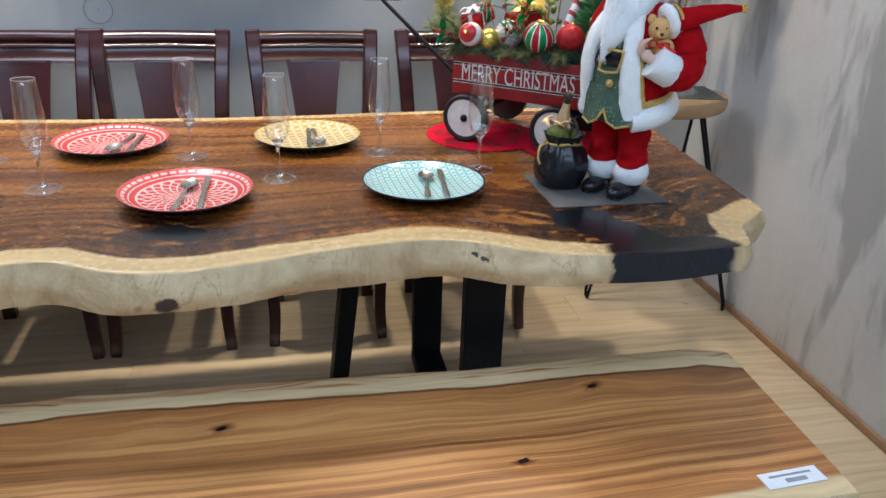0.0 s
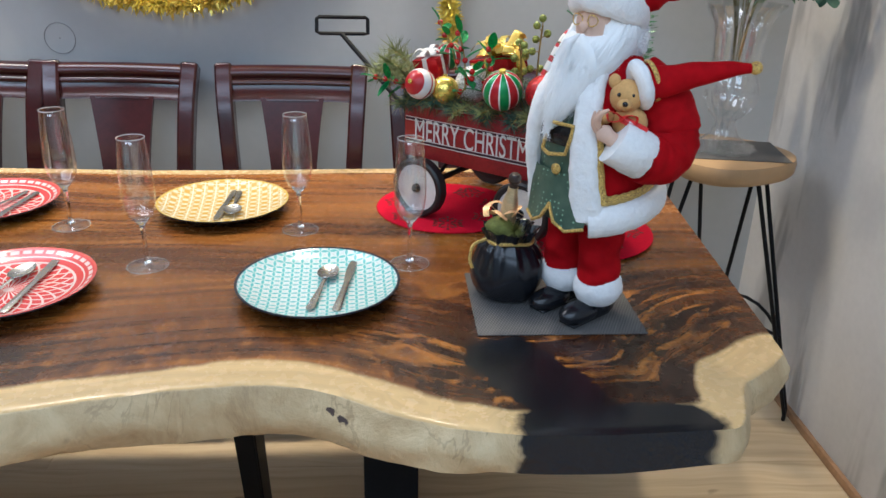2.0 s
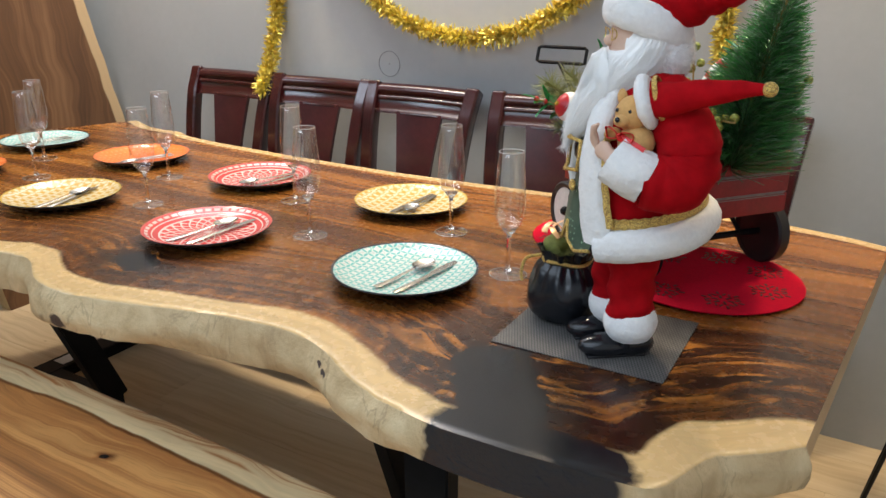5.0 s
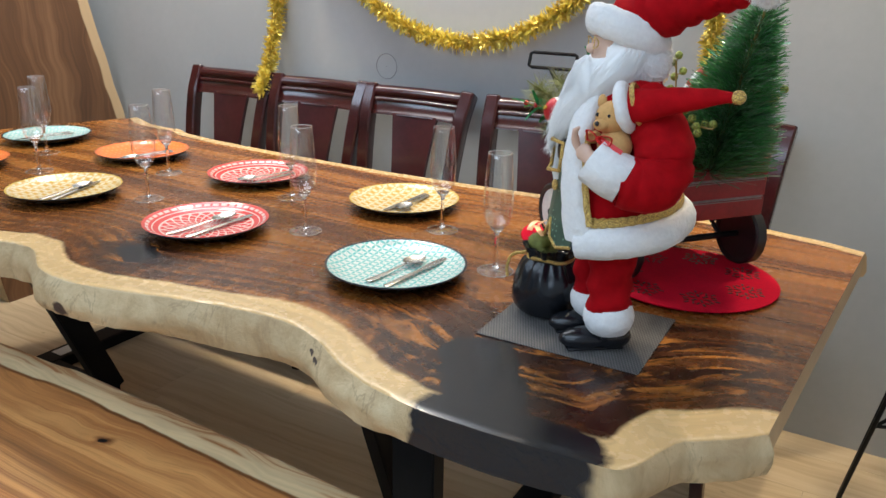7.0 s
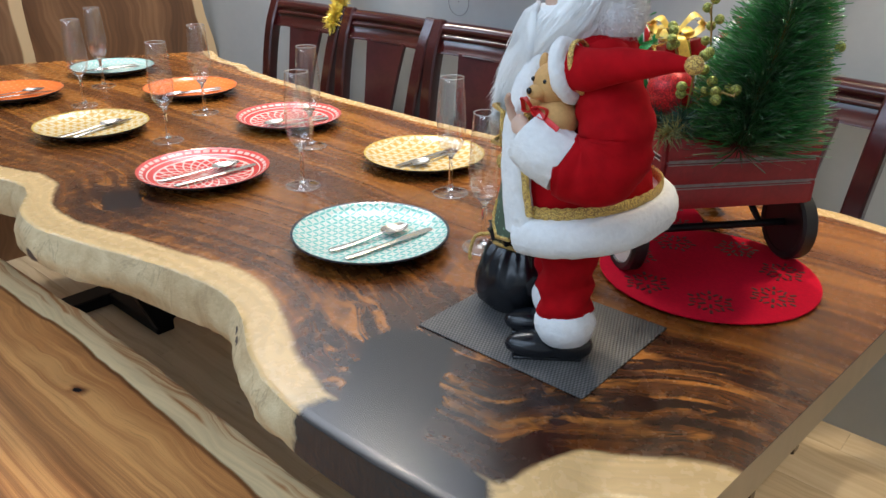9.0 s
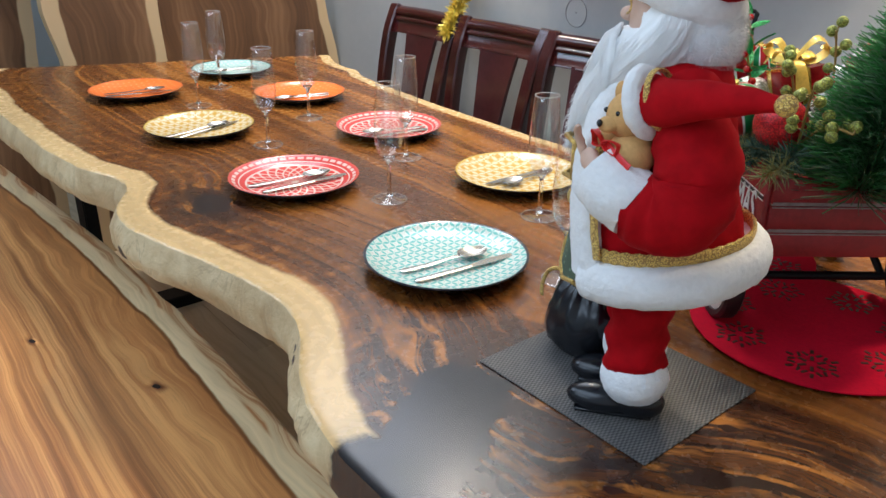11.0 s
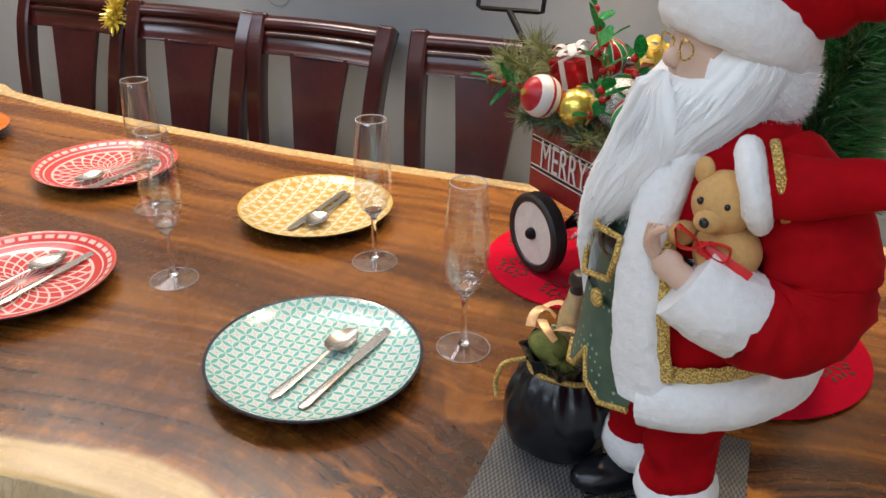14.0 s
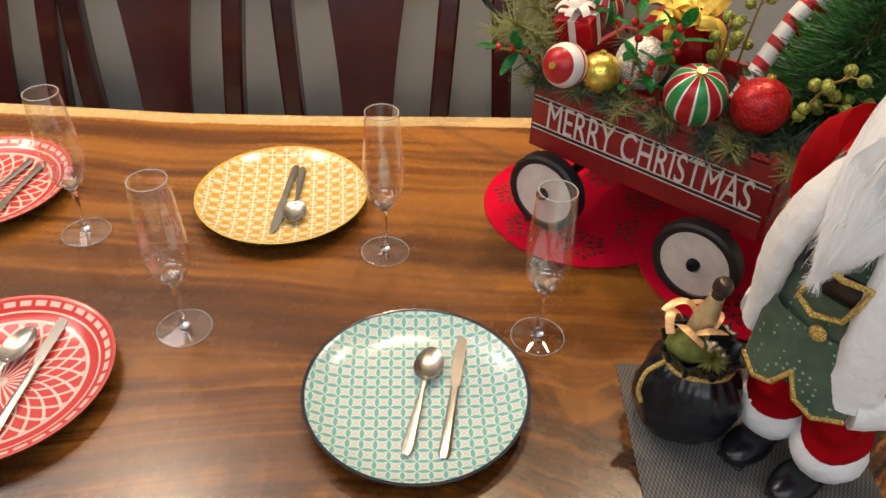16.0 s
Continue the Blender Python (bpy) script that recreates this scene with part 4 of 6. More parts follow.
VELVET = cloth("red_velvet", (0.40, 0.002, 0.006), 0.0)
FUR = cloth("white_plush", (0.86, 0.86, 0.855), 0.0, 0.95, 170, 0.7, 0.08, 0.0)
HAIR = cloth("white_hair", (0.93, 0.93, 0.92), 0.0, 0.8, 90, 0.0, 0.04, 0.0)
SKIN = simple("doll_face", (0.68, 0.46, 0.35), 0.55, 0, 0.06)
PLUSH = cloth("tan_plush", (0.66, 0.385, 0.15), 0.1, 0.95, 240, 0.3, 0.15)
LEATHER = simple("black_soft_leather", (0.009, 0.010, 0.013), 0.24, 0, 0.3, 25, 0.3)
def braid_mat():
    g = Mat("gold_braid")
    vor = g.node("ShaderNodeTexVoronoi")
    g.put(vor.inputs["Vector"], g.coord())
    vor.inputs["Scale"].default_value = 620.0
    hole = g.smooth(vor.outputs["Distance"], 0.42, 0.60)
    c = g.mix(hole, (0.92, 0.68, 0.20), (0.46, 0.26, 0.07))
    g.bump(vor.outputs["Distance"], 0.8, 0.002)
    return g.done(c, 0.34, g.m("SUBTRACT", 0.8, g.m("MULTIPLY", hole, 0.8)))


GOLD = braid_mat()
RIBBON = simple("red_satin", (0.70, 0.02, 0.02), 0.35)


def vest_mat():
    g = Mat("green_dotted_vest")
    v = g.coord()
    vor = g.node("ShaderNodeTexVoronoi")
    g.put(vor.inputs["Vector"], v)
    vor.inputs["Scale"].default_value = 130.0
    vor.inputs["Randomness"].default_value = 0.25
    dot = g.m("SUBTRACT", 1.0, g.smooth(vor.outputs["Distance"], 0.16, 0.22))
    c = g.ramp(g.noise(v, 35, 3), [(0.35, (0.035, 0.075, 0.050)), (0.65, (0.075, 0.12, 0.080))])
    c = g.mix(dot, c, (0.24, 0.40, 0.27))
    return g.done(c, 0.5)


VEST = vest_mat()
FIGURE_MATS = [VELVET, FUR, LEATHER, VEST, GOLD, SKIN, PLUSH, HAIR, RIBBON]
R_, F_, L_, V_, G_, S_, P_, H_, B_ = range(9)


def loft(bm, rings, colour, segs=40):
    """Closed rings of ((cx, cy, h), rx, ry, tilt); colour(angle, ring) gives each face's material."""
    made = []
    for (cx, cy, h), rx, ry, tilt in rings:
        made.append([bm.verts.new((cx + rx * math.cos(a), cy + ry * math.sin(a), h + tilt * math.sin(a))) for a in np.linspace(0, 2 * math.pi, segs + 1)[:-1]])
    for i, (p, q) in enumerate(zip(made, made[1:])):
        for j in range(segs):
            k = (j + 1) % segs
            f = bm.faces.new((p[j], p[k], q[k], q[j]))
            f.material_index = colour((j + 0.5) / segs * 360, i)
    for r, i in ((made[0][::-1], 0), (made[-1], len(rings) - 1)):
        f = bm.faces.new(r)
        f.material_index = colour(0, i)


def tufts(bm, index, count, length, width, rnd, droop=0.0):
    """Short hairs on all faces of one material."""
    fs = [f for f in bm.faces if f.material_index == index]
    area = np.cumsum([f.calc_area() for f in fs])
    for _ in range(count):
        f = fs[min(len(fs) - 1, int(np.searchsorted(area, rnd.random() * area[-1])))]
        vs = [v.co for v in f.verts]
        w = [rnd.random() + 0.05 for _ in vs]
        p = sum((v * q for v, q in zip(vs, w)), Vector()) / sum(w)
        d = (f.normal + Vector((rnd.uniform(-1, 1), rnd.uniform(-1, 1), rnd.uniform(-1, 1) - droop)) * 0.7).normalized()
        s = d.orthogonal().normalized() * width
        k = length * rnd.uniform(0.6, 1.3)
        n = bm.faces.new((bm.verts.new(p - s), bm.verts.new(p + s), bm.verts.new(p + d * k)))
        n.material_index = index


def santa():
    """The standing cloth figure, in its own frame: it faces -y, its left is +x, its soles are at 0."""
    rnd = random.Random(4)
    bm = bmesh.new()
    for sx, toe in ((1, 0.0), (-1, 0.004)):
        lx = 0.033 * sx
        # shoe, fur cuff, trouser leg
        ball(bm, (lx - 0.004 * sx, -0.044, 0.014), (0.022, 0.040, 0.0165), 20, 12, mi=L_)
        ball(bm, (lx, -0.006, 0.017), (0.020, 0.030, 0.019), 16, 10, mi=L_)
        box(bm, (lx - 0.003 * sx, -0.032, 0.0022), (0.030, 0.084, 0.0044), bevel=0.002, mi=L_)
        sweep(bm, [(lx - 0.022, -0.022, 0.022), (lx, -0.026, 0.034), (lx + 0.022, -0.022, 0.022)], 0.0035, 8, mi=L_)
        box(bm, (lx + 0.012 * sx, -0.026, 0.031), (0.009, 0.004, 0.009), mi=G_)
        p = curve_through([(lx, -0.012, 0.028), (lx, -0.013, 0.050), (lx * 0.98, -0.014, 0.072)], 5)
        sweep(bm, p, [(0.026 + 0.011 * math.sin(math.pi * (i + 1) / (len(p) + 1)),) * 2 for i in range(len(p))], 22, mi=F_, up=Vector((0, 1, 0)))
        p = curve_through([(lx * 0.98, -0.014, 0.066), (lx, -0.016, 0.10), (lx * 0.9, -0.014, 0.14), (lx * 0.75, -0.010, 0.19)], 5)
        sweep(bm, p, [(0.030 + 0.004 * math.sin(i * 0.9), 0.032 + 0.003 * math.cos(i * 1.3)) for i in range(len(p))], 20, mi=R_, up=Vector((0, 1, 0)))

    def coat(a, i):
        return V_ if 200 < a < 308 and 0 < i < 6 else R_
    loft(bm, [((0, 0.004, 0.172), 0.058, 0.060, 0.012), ((0, 0.000, 0.176), 0.080, 0.086, 0.014), ((0, -0.006, 0.205), 0.079, 0.084, 0.010), ((0, -0.012, 0.25), 0.074, 0.078, 0.004), ((0, -0.014, 0.295), 0.071, 0.072, 0),
              ((0, -0.012, 0.335), 0.071, 0.064, 0), ((0, -0.008, 0.362), 0.066, 0.054, 0), ((0, -0.004, 0.384), 0.046, 0.042, 0), ((0, -0.004, 0.396), 0.028, 0.028, 0)], coat, 48)
    # vest points and their braid
    for sx in (-1, 1):
        q = [(-0.0008 * sx, -0.0995, 0.190), (0.012 * sx, -0.103, 0.166), (0.030 * sx, -0.099, 0.156), (0.052 * sx, -0.086, 0.162)]
        tops = [(-0.0008 * sx, -0.093, 0.235), (0.014 * sx, -0.092, 0.235), (0.034 * sx, -0.088, 0.235), (0.056 * sx, -0.072, 0.235)]
        lo = [bm.verts.new(v) for v in q]
        hi = [bm.verts.new(v) for v in tops]
        for a in range(3):
            f = bm.faces.new((lo[a], lo[a + 1], hi[a + 1], hi[a]))
            f.material_index = V_
        sweep(bm, q, 0.0026, 8, mi=G_)
    # belt, buckle and button
    sweep(bm, [(0.084 * math.cos(a), -0.003 + 0.088 * math.sin(a), 0.285) for a in np.linspace(math.pi * 1.22, math.pi * 1.78, 14)], (0.003, 0.014), 8, mi=L_)
    sweep(bm, [(0.004 + 1.05 * x + 0.25 * z, -0.108 + 0.01 * abs(x) / 0.02, 0.283 + z) for x, z in ((-0.019, -0.020), (0, -0.022), (0.019, -0.020), (0.020, 0), (0.019, 0.020), (0, 0.022), (-0.019, 0.020), (-0.020, 0))], 0.0028, 8, mi=G_, closed=True, up=Vector((0, 1, 0)))
    ball(bm, (0.006, -0.099, 0.240), (0.008, 0.004, 0.008), 12, 8, mi=G_)
    # fur edges of the coat, hem and braid
    hem = [(0.083 * math.cos(a), 0.000 + 0.090 * math.sin(a), 0.182 + 0.016 * math.sin(a)) for a in np.linspace(math.radians(-54), math.radians(206), 44)]
    sweep(bm, hem, [(0.016 + 0.003 * noise.noise(Vector(p) * 40), 0.023) for p in hem], 16, mi=F_)
    braid = [(0.083 * math.cos(a), -0.004 + 0.089 * math.sin(a), 0.210 + 0.014 * math.sin(a)) for a in np.linspace(math.radians(-42), math.radians(196), 60)]
    sweep(bm, braid, [(0.0028, 0.0062 + 0.0016 * (i % 2)) for i in range(60)], 8, mi=G_)
    hs = [0.160, 0.176, 0.205, 0.25, 0.295, 0.335, 0.362, 0.384]
    rxs, rys, cys = [0.083, 0.083, 0.080, 0.075, 0.072, 0.071, 0.066, 0.046], [0.090, 0.088, 0.085, 0.079, 0.073, 0.065, 0.055, 0.042], [0.0, 0.0, -0.006, -0.012, -0.014, -0.012, -0.008, -0.004]
    for sx, a_top, a_low, wide, lift in ((1, 292, 305, 0.0215, 0.004), (-1, 246, 208, 0.025, 0.010)):
        rings, edge = [], []
        for k in range(25):
            s = k / 24
            h = 0.380 - 0.206 * s
            a = math.radians(a_top + (a_low - a_top) * s ** 0.8)
            n = Vector((math.cos(a), math.sin(a), 0.12)).normalized()
            off = lift * math.sin(math.pi * min(1, s * 1.15))
            p = Vector((np.interp(h, hs, rxs) * math.cos(a), np.interp(h, hs, cys) + np.interp(h, hs, rys) * math.sin(a), h - 0.004 * s * s)) + n * off
            side = Vector((-math.sin(a), math.cos(a), 0))
            w = wide * (0.72 + 0.40 * s) + 0.002 * noise.noise(p * 45)
            rings.append([bm.verts.new(p + side * (w * math.copysign(abs(math.cos(q)) ** 0.7, math.cos(q))) + n * (0.013 * math.sin(q))) for q in np.linspace(0, 2 * math.pi, 19)[:-1]])
            edge.append(p + side * (w * 1.02 * sx) + n * 0.003)
        for r0, r1 in zip(rings, rings[1:]):
            for q in range(18):
                bm.faces.new((r1[q], r1[(q + 1) % 18], r0[(q + 1) % 18], r0[q])).material_index = F_
        bm.faces.new(rings[-1]).material_index = F_
        sweep(bm, edge[8:22], (0.0028, 0.0058), 8, mi=G_, up=Vector((0.7 * sx, 0.7, 0)))
    # left arm that holds the bear; right arm hanging forward
    p = curve_through([(0.052, -0.004, 0.362), (0.086, 0.006, 0.335), (0.104, 0.014, 0.290), (0.105, -0.008, 0.264), (0.094, -0.038, 0.267)], 6)
    sweep(bm, p, [(0.030 + 0.007 * math.sin(math.pi * i / len(p)) + 0.002 * math.sin(i * 2.1), 0.032 + 0.008 * math.sin(math.pi * i / len(p))) for i in range(len(p))], 20, mi=R_)
    p = curve_through([(0.098, -0.034, 0.268), (0.088, -0.052, 0.278), (0.074, -0.070, 0.291)], 5)
    sweep(bm, p, [(0.029 + 0.005 * math.sin(math.pi * i / len(p)), 0.032) for i in range(len(p))], 20, mi=F_)
    sweep(bm, curve_through([(0.082, -0.060, 0.284), (0.072, -0.075, 0.293), (0.062, -0.086, 0.305)], 4), [(0.0075, 0.010)] * 6 + [(0.007, 0.012), (0.006, 0.011), (0.004, 0.007)], 14, mi=S_)
    for i in range(4):
        sweep(bm, curve_through([(0.062, -0.084 - 0.002 * i, 0.296 + 0.006 * i), (0.056 + 0.004 * i, -0.092 - 0.001 * i, 0.310 + 0.005 * i), (0.058 + 0.007 * i, -0.094, 0.328 + 0.002 * i)], 4), [0.0034] * 5 + [0.0031, 0.0028, 0.0025, 0.0016], 8, mi=S_)
    p = curve_through([(-0.050, 0.0, 0.362), (-0.080, 0.016, 0.33), (-0.090, 0.030, 0.295), (-0.088, 0.032, 0.262)], 6)
    sweep(bm, p, [0.034 - 0.008 * i / len(p) for i in range(len(p))], 18, mi=R_)
    ball(bm, (-0.088, 0.032, 0.250), (0.024, 0.024, 0.019), 16, 10, mi=F_, lump=0.003)
    ball(bm, (-0.088, 0.032, 0.232), (0.013, 0.015, 0.017), 12, 8, mi=S_)
    # head, hair, beard
    ball(bm, (0, -0.024, 0.424), (0.032, 0.036, 0.040), 24, 16, mi=S_)
    ball(bm, (0, -0.060, 0.424), (0.006, 0.008, 0.007), 12, 8, mi=S_)
    ball(bm, (0, 0.000, 0.418), (0.044, 0.044, 0.050), 24, 16, mi=H_, lump=0.004)
    hh = [0.446, 0.420, 0.395, 0.370, 0.350, 0.330, 0.312, 0.300]
    cy = [-0.004, -0.012, -0.026, -0.046, -0.062, -0.077, -0.091, -0.099]
    rx = [0.042, 0.048, 0.048, 0.042, 0.034, 0.025, 0.014, 0.005]
    ry = [0.040, 0.045, 0.050, 0.046, 0.038, 0.028, 0.016, 0.006]

    def beard_at(a, s, lift=1.0):
        """A point of the hair volume, s from the temples to the tip; it leaves the face open."""
        q = [np.interp(s * 7, range(8), w) for w in (hh, cy, rx, ry)]
        k = lift + 0.05 * noise.noise(Vector((math.cos(a) * 2.5, math.sin(a) * 2.5, s * 3)))
        b = a + 0.25 * noise.noise(Vector((a, s * 4, 5)))
        k += 0.045 * noise.noise(Vector((math.cos(b) * 9, math.sin(b) * 9, s * 2.2))) + 0.028 * noise.noise(Vector((math.cos(b) * 24, math.sin(b) * 24, s * 3)))
        p = Vector((-0.010 * s * s + q[2] * k * math.cos(a), q[1] + q[3] * k * math.sin(a), q[0]))
        if p.z > 0.414 and math.sin(a) < 0 and abs(p.x) < 0.030:
            p.y = max(p.y, -0.048)
        return p
    rings = [[bm.verts.new(beard_at(2 * math.pi * k / 160, s / 40)) for k in range(160)] for s in range(41)]
    for r0, r1 in zip(rings, rings[1:]):
        for k in range(160):
            bm.faces.new((r1[k], r1[(k + 1) % 160], r0[(k + 1) % 160], r0[k])).material_index = H_
    bm.faces.new(rings[-1][::-1]).material_index = H_
    for _ in range(3200):
        a, s0 = rnd.uniform(0, 2 * math.pi), rnd.uniform(0.02, 0.75)
        if math.sin(a) < -0.45 and s0 < 0.24:
            s0 = rnd.uniform(0.20, 0.32)
        s1 = min(1.0, s0 + rnd.uniform(0.25, 0.6))
        lift, drift, wob = rnd.uniform(0.99, 1.02), rnd.gauss(0, 0.15), rnd.uniform(0, 6)
        pts = [beard_at(a + drift * k / 6 + 0.05 * math.sin(k * 1.3 + wob), s0 + (s1 - s0) * k / 6, lift + 0.02 * k / 6) for k in range(7)]
        pts.append(pts[-1] + (pts[-1] - pts[-3]).normalized() * (rnd.uniform(0.003, 0.012) if rnd.random() < 0.85 else rnd.uniform(0.012, 0.026)) + Vector((rnd.gauss(0, 0.003), rnd.gauss(0, 0.003), -0.002)))
        sweep(bm, pts, [0.00027] * 7 + [0.00008], 3, mi=H_, caps=False)
    ball(bm, (0, 0.006, 0.408), (0.046, 0.042, 0.048), 24, 16, mi=F_, lump=0.003)
    for sx in (-1, 1):
        for _ in range(900):
            k, w = rnd.random(), rnd.gauss(0, 1)
            pts = [Vector((sx * (0.001 + 0.004 * k), -0.064 - 0.003 * rnd.random(), 0.415 - 0.006 * rnd.random())), Vector((sx * (0.003 + 0.016 * k), -0.077 + 0.006 * k + 0.0015 * w, 0.404 + 0.002 * k)), Vector((sx * (0.004 + 0.027 * k), -0.0845 + 0.014 * k + 0.0015 * w, 0.390 - 0.002 * k)), Vector((sx * (0.004 + 0.034 * k), -0.094 + 0.022 * k + 0.002 * w, 0.370 - 0.016 * rnd.random()))]
            sweep(bm, pts, [0.0004, 0.0005, 0.0004, 0.0001], 3, mi=H_, caps=False)
        ring = [(sx * 0.0125 + 0.0082 * math.cos(a), -0.0625 + 0.004 * abs(math.cos(a)), 0.432 + 0.0070 * math.sin(a)) for a in np.linspace(0, 2 * math.pi, 19)[:-1]]
        sweep(bm, ring, 0.0008, 6, mi=G_, closed=True, up=Vector((0, 1, 0)))
    # hat: fur band low at the nape, red bag lying back, pompom
    tilt = 0.38
    bandp = [(0.041 * math.cos(a), -0.012 + 0.046 * math.sin(a), 0.445 - 0.046 * tilt * math.sin(a)) for a in np.linspace(0, 2 * math.pi, 41)[:-1]]
    sweep(bm, bandp, [(0.012, 0.021 + 0.002 * noise.noise(Vector(q) * 50)) for q in bandp], 14, mi=F_, closed=True)
    p = curve_through([(0, -0.014, 0.442), (0.010, 0.004, 0.462), (0.036, 0.026, 0.478), (0.070, 0.052, 0.492), (0.100, 0.074, 0.499), (0.124, 0.090, 0.504)], 6)
    sweep(bm, p, [0.044 - 0.027 * (i / (len(p) - 1)) ** 1.1 + 0.002 * math.sin(i * 1.7) for i in range(len(p))], 24, mi=R_, up=Vector((-0.6, 0.8, 0.1)))
    ball(bm, (0.140, 0.098, 0.504), 0.0205, 20, 14, mi=F_, lump=0.003)
    # small bear with its own cap, part of the same figure
    body, bm = bm, bmesh.new()
    hc = Vector((0.086, -0.062, 0.326))
    face = spin(38)

    def on_head(x, y, z):
        return hc + face @ (Vector((x, y, z)) * 0.88)
    ball(bm, hc, (0.0228, 0.0222, 0.0240), 20, 14, mi=P_, lump=0.001)
    ball(bm, on_head(-0.002, -0.024, -0.008), (0.0098, 0.0110, 0.0082), 14, 10, mi=P_)
    ball(bm, on_head(-0.002, -0.0365, -0.005), (0.0044, 0.003, 0.0036), 10, 6, mi=L_)
    for ex in (-0.012, 0.009):
        ball(bm, on_head(ex, -0.0215, 0.006), 0.0028, 8, 6, mi=L_)
    ball(bm, on_head(-0.020, 0.002, 0.022), (0.0095, 0.006, 0.0105), 12, 8, mi=P_)
    ball(bm, (0.092, -0.056, 0.290), (0.025, 0.024, 0.023), 18, 12, mi=P_)
    ball(bm, (0.070, -0.080, 0.297), (0.010, 0.014, 0.009), 12, 8, mi=P_, turn=spin(30))
    # satin bow under the chin with one long tail
    knot = on_head(-0.004, -0.026, -0.030)
    ball(bm, knot, (0.0042, 0.0042, 0.0040), 10, 8, mi=B_)
    for ends in (((-0.012, -0.028, -0.022), (-0.026, -0.024, -0.020), (-0.024, -0.024, -0.034), (-0.012, -0.028, -0.034)), ((0.004, -0.028, -0.024), (0.018, -0.024, -0.026), (0.016, -0.024, -0.038), (0.004, -0.028, -0.034))):
        sweep(bm, curve_through([knot] + [on_head(*q) for q in ends] + [knot], 4), (0.0008, 0.0050), 8, mi=B_, up=face @ Vector((0.3, -0.9, 0.2)))
    sweep(bm, curve_through([knot, on_head(0.016, -0.026, -0.038), on_head(0.036, -0.022, -0.048)], 4), (0.0052, 0.0008), 8, mi=B_, up=face @ Vector((0.1, -1, 0.3)))
    d = Vector((0.50, 0.80, 0.30)).normalized()
    side = d.cross(Vector((0, 0, 1))).normalized()
    up2 = side.cross(d)
    c0 = Vector((0.096, -0.048, 0.342))
    ringp = [c0 + side * (0.019 * math.cos(a)) + up2 * (0.021 * math.sin(a)) for a in np.linspace(0, 2 * math.pi, 25)[:-1]]
    sweep(bm, ringp, (0.015, 0.0105), 14, mi=F_, closed=True, up=d)
    ringp = [c0 + d * 0.0165 + side * (0.0255 * math.cos(a)) + up2 * (0.0280 * math.sin(a)) for a in np.linspace(0, 2 * math.pi, 25)[:-1]]
    sweep(bm, ringp, (0.0018, 0.0034), 8, mi=G_, closed=True, up=d)
    seat = Matrix.Translation(hc + Vector((-0.0145, 0.012, 0.018))) @ Matrix.Scale(0.94, 4) @ Matrix.Translation(-hc)
    bm.transform(seat)
    small = bpy.data.meshes.new("bear")
    bm.to_mesh(small)
    bm.free()
    bm = body
    bm.from_mesh(small)
    bpy.data.meshes.remove(small)
    p = curve_through([seat @ (c0 + d * 0.006), (0.108, -0.016, 0.366), (0.134, 0.012, 0.376), (0.158, 0.036, 0.382), (0.178, 0.054, 0.385)], 5)
    sweep(bm, p, [(0.0225 - 0.0170 * (i / (len(p) - 1)) ** 1.1, 0.0250 - 0.0195 * (i / (len(p) - 1)) ** 0.9) for i in range(len(p))], 18, mi=R_)
    ball(bm, (0.182, 0.058, 0.386), 0.0085, 12, 8, mi=G_)
    # plush surface: finer faces with soft lumps
    for index, a1, a2 in ((F_, 0.0009, 0.0005), (R_, 0.0030, 0.0)):
        fs = [f for f in bm.faces if f.material_index == index]
        es = list({e for f in fs for e in f.edges})
        bmesh.ops.subdivide_edges(bm, edges=es, cuts=2 if index == F_ else 1, use_grid_fill=True)
        bm.normal_update()
        for v in {v for f in bm.faces if f.material_index == index for v in f.verts}:
            q = v.co
            v.co = q + v.normal * (a1 * noise.noise(q * (85 if index == F_ else 38)) + a2 * noise.noise(q * 240))
    bm.normal_update()
    tufts(bm, F_, 70000, 0.0052, 0.00034, rnd)
    ob = link_mesh("santa_doll", bm, FIGURE_MATS, smooth=60)
    ob.matrix_world = pose(0.362, 1.546, TABLE_TOP + 0.0024, 0, 0, -52)
    return tagged(ob, "standing bearded cloth doll in red coat and cap holding a bear", "doll")


santa()


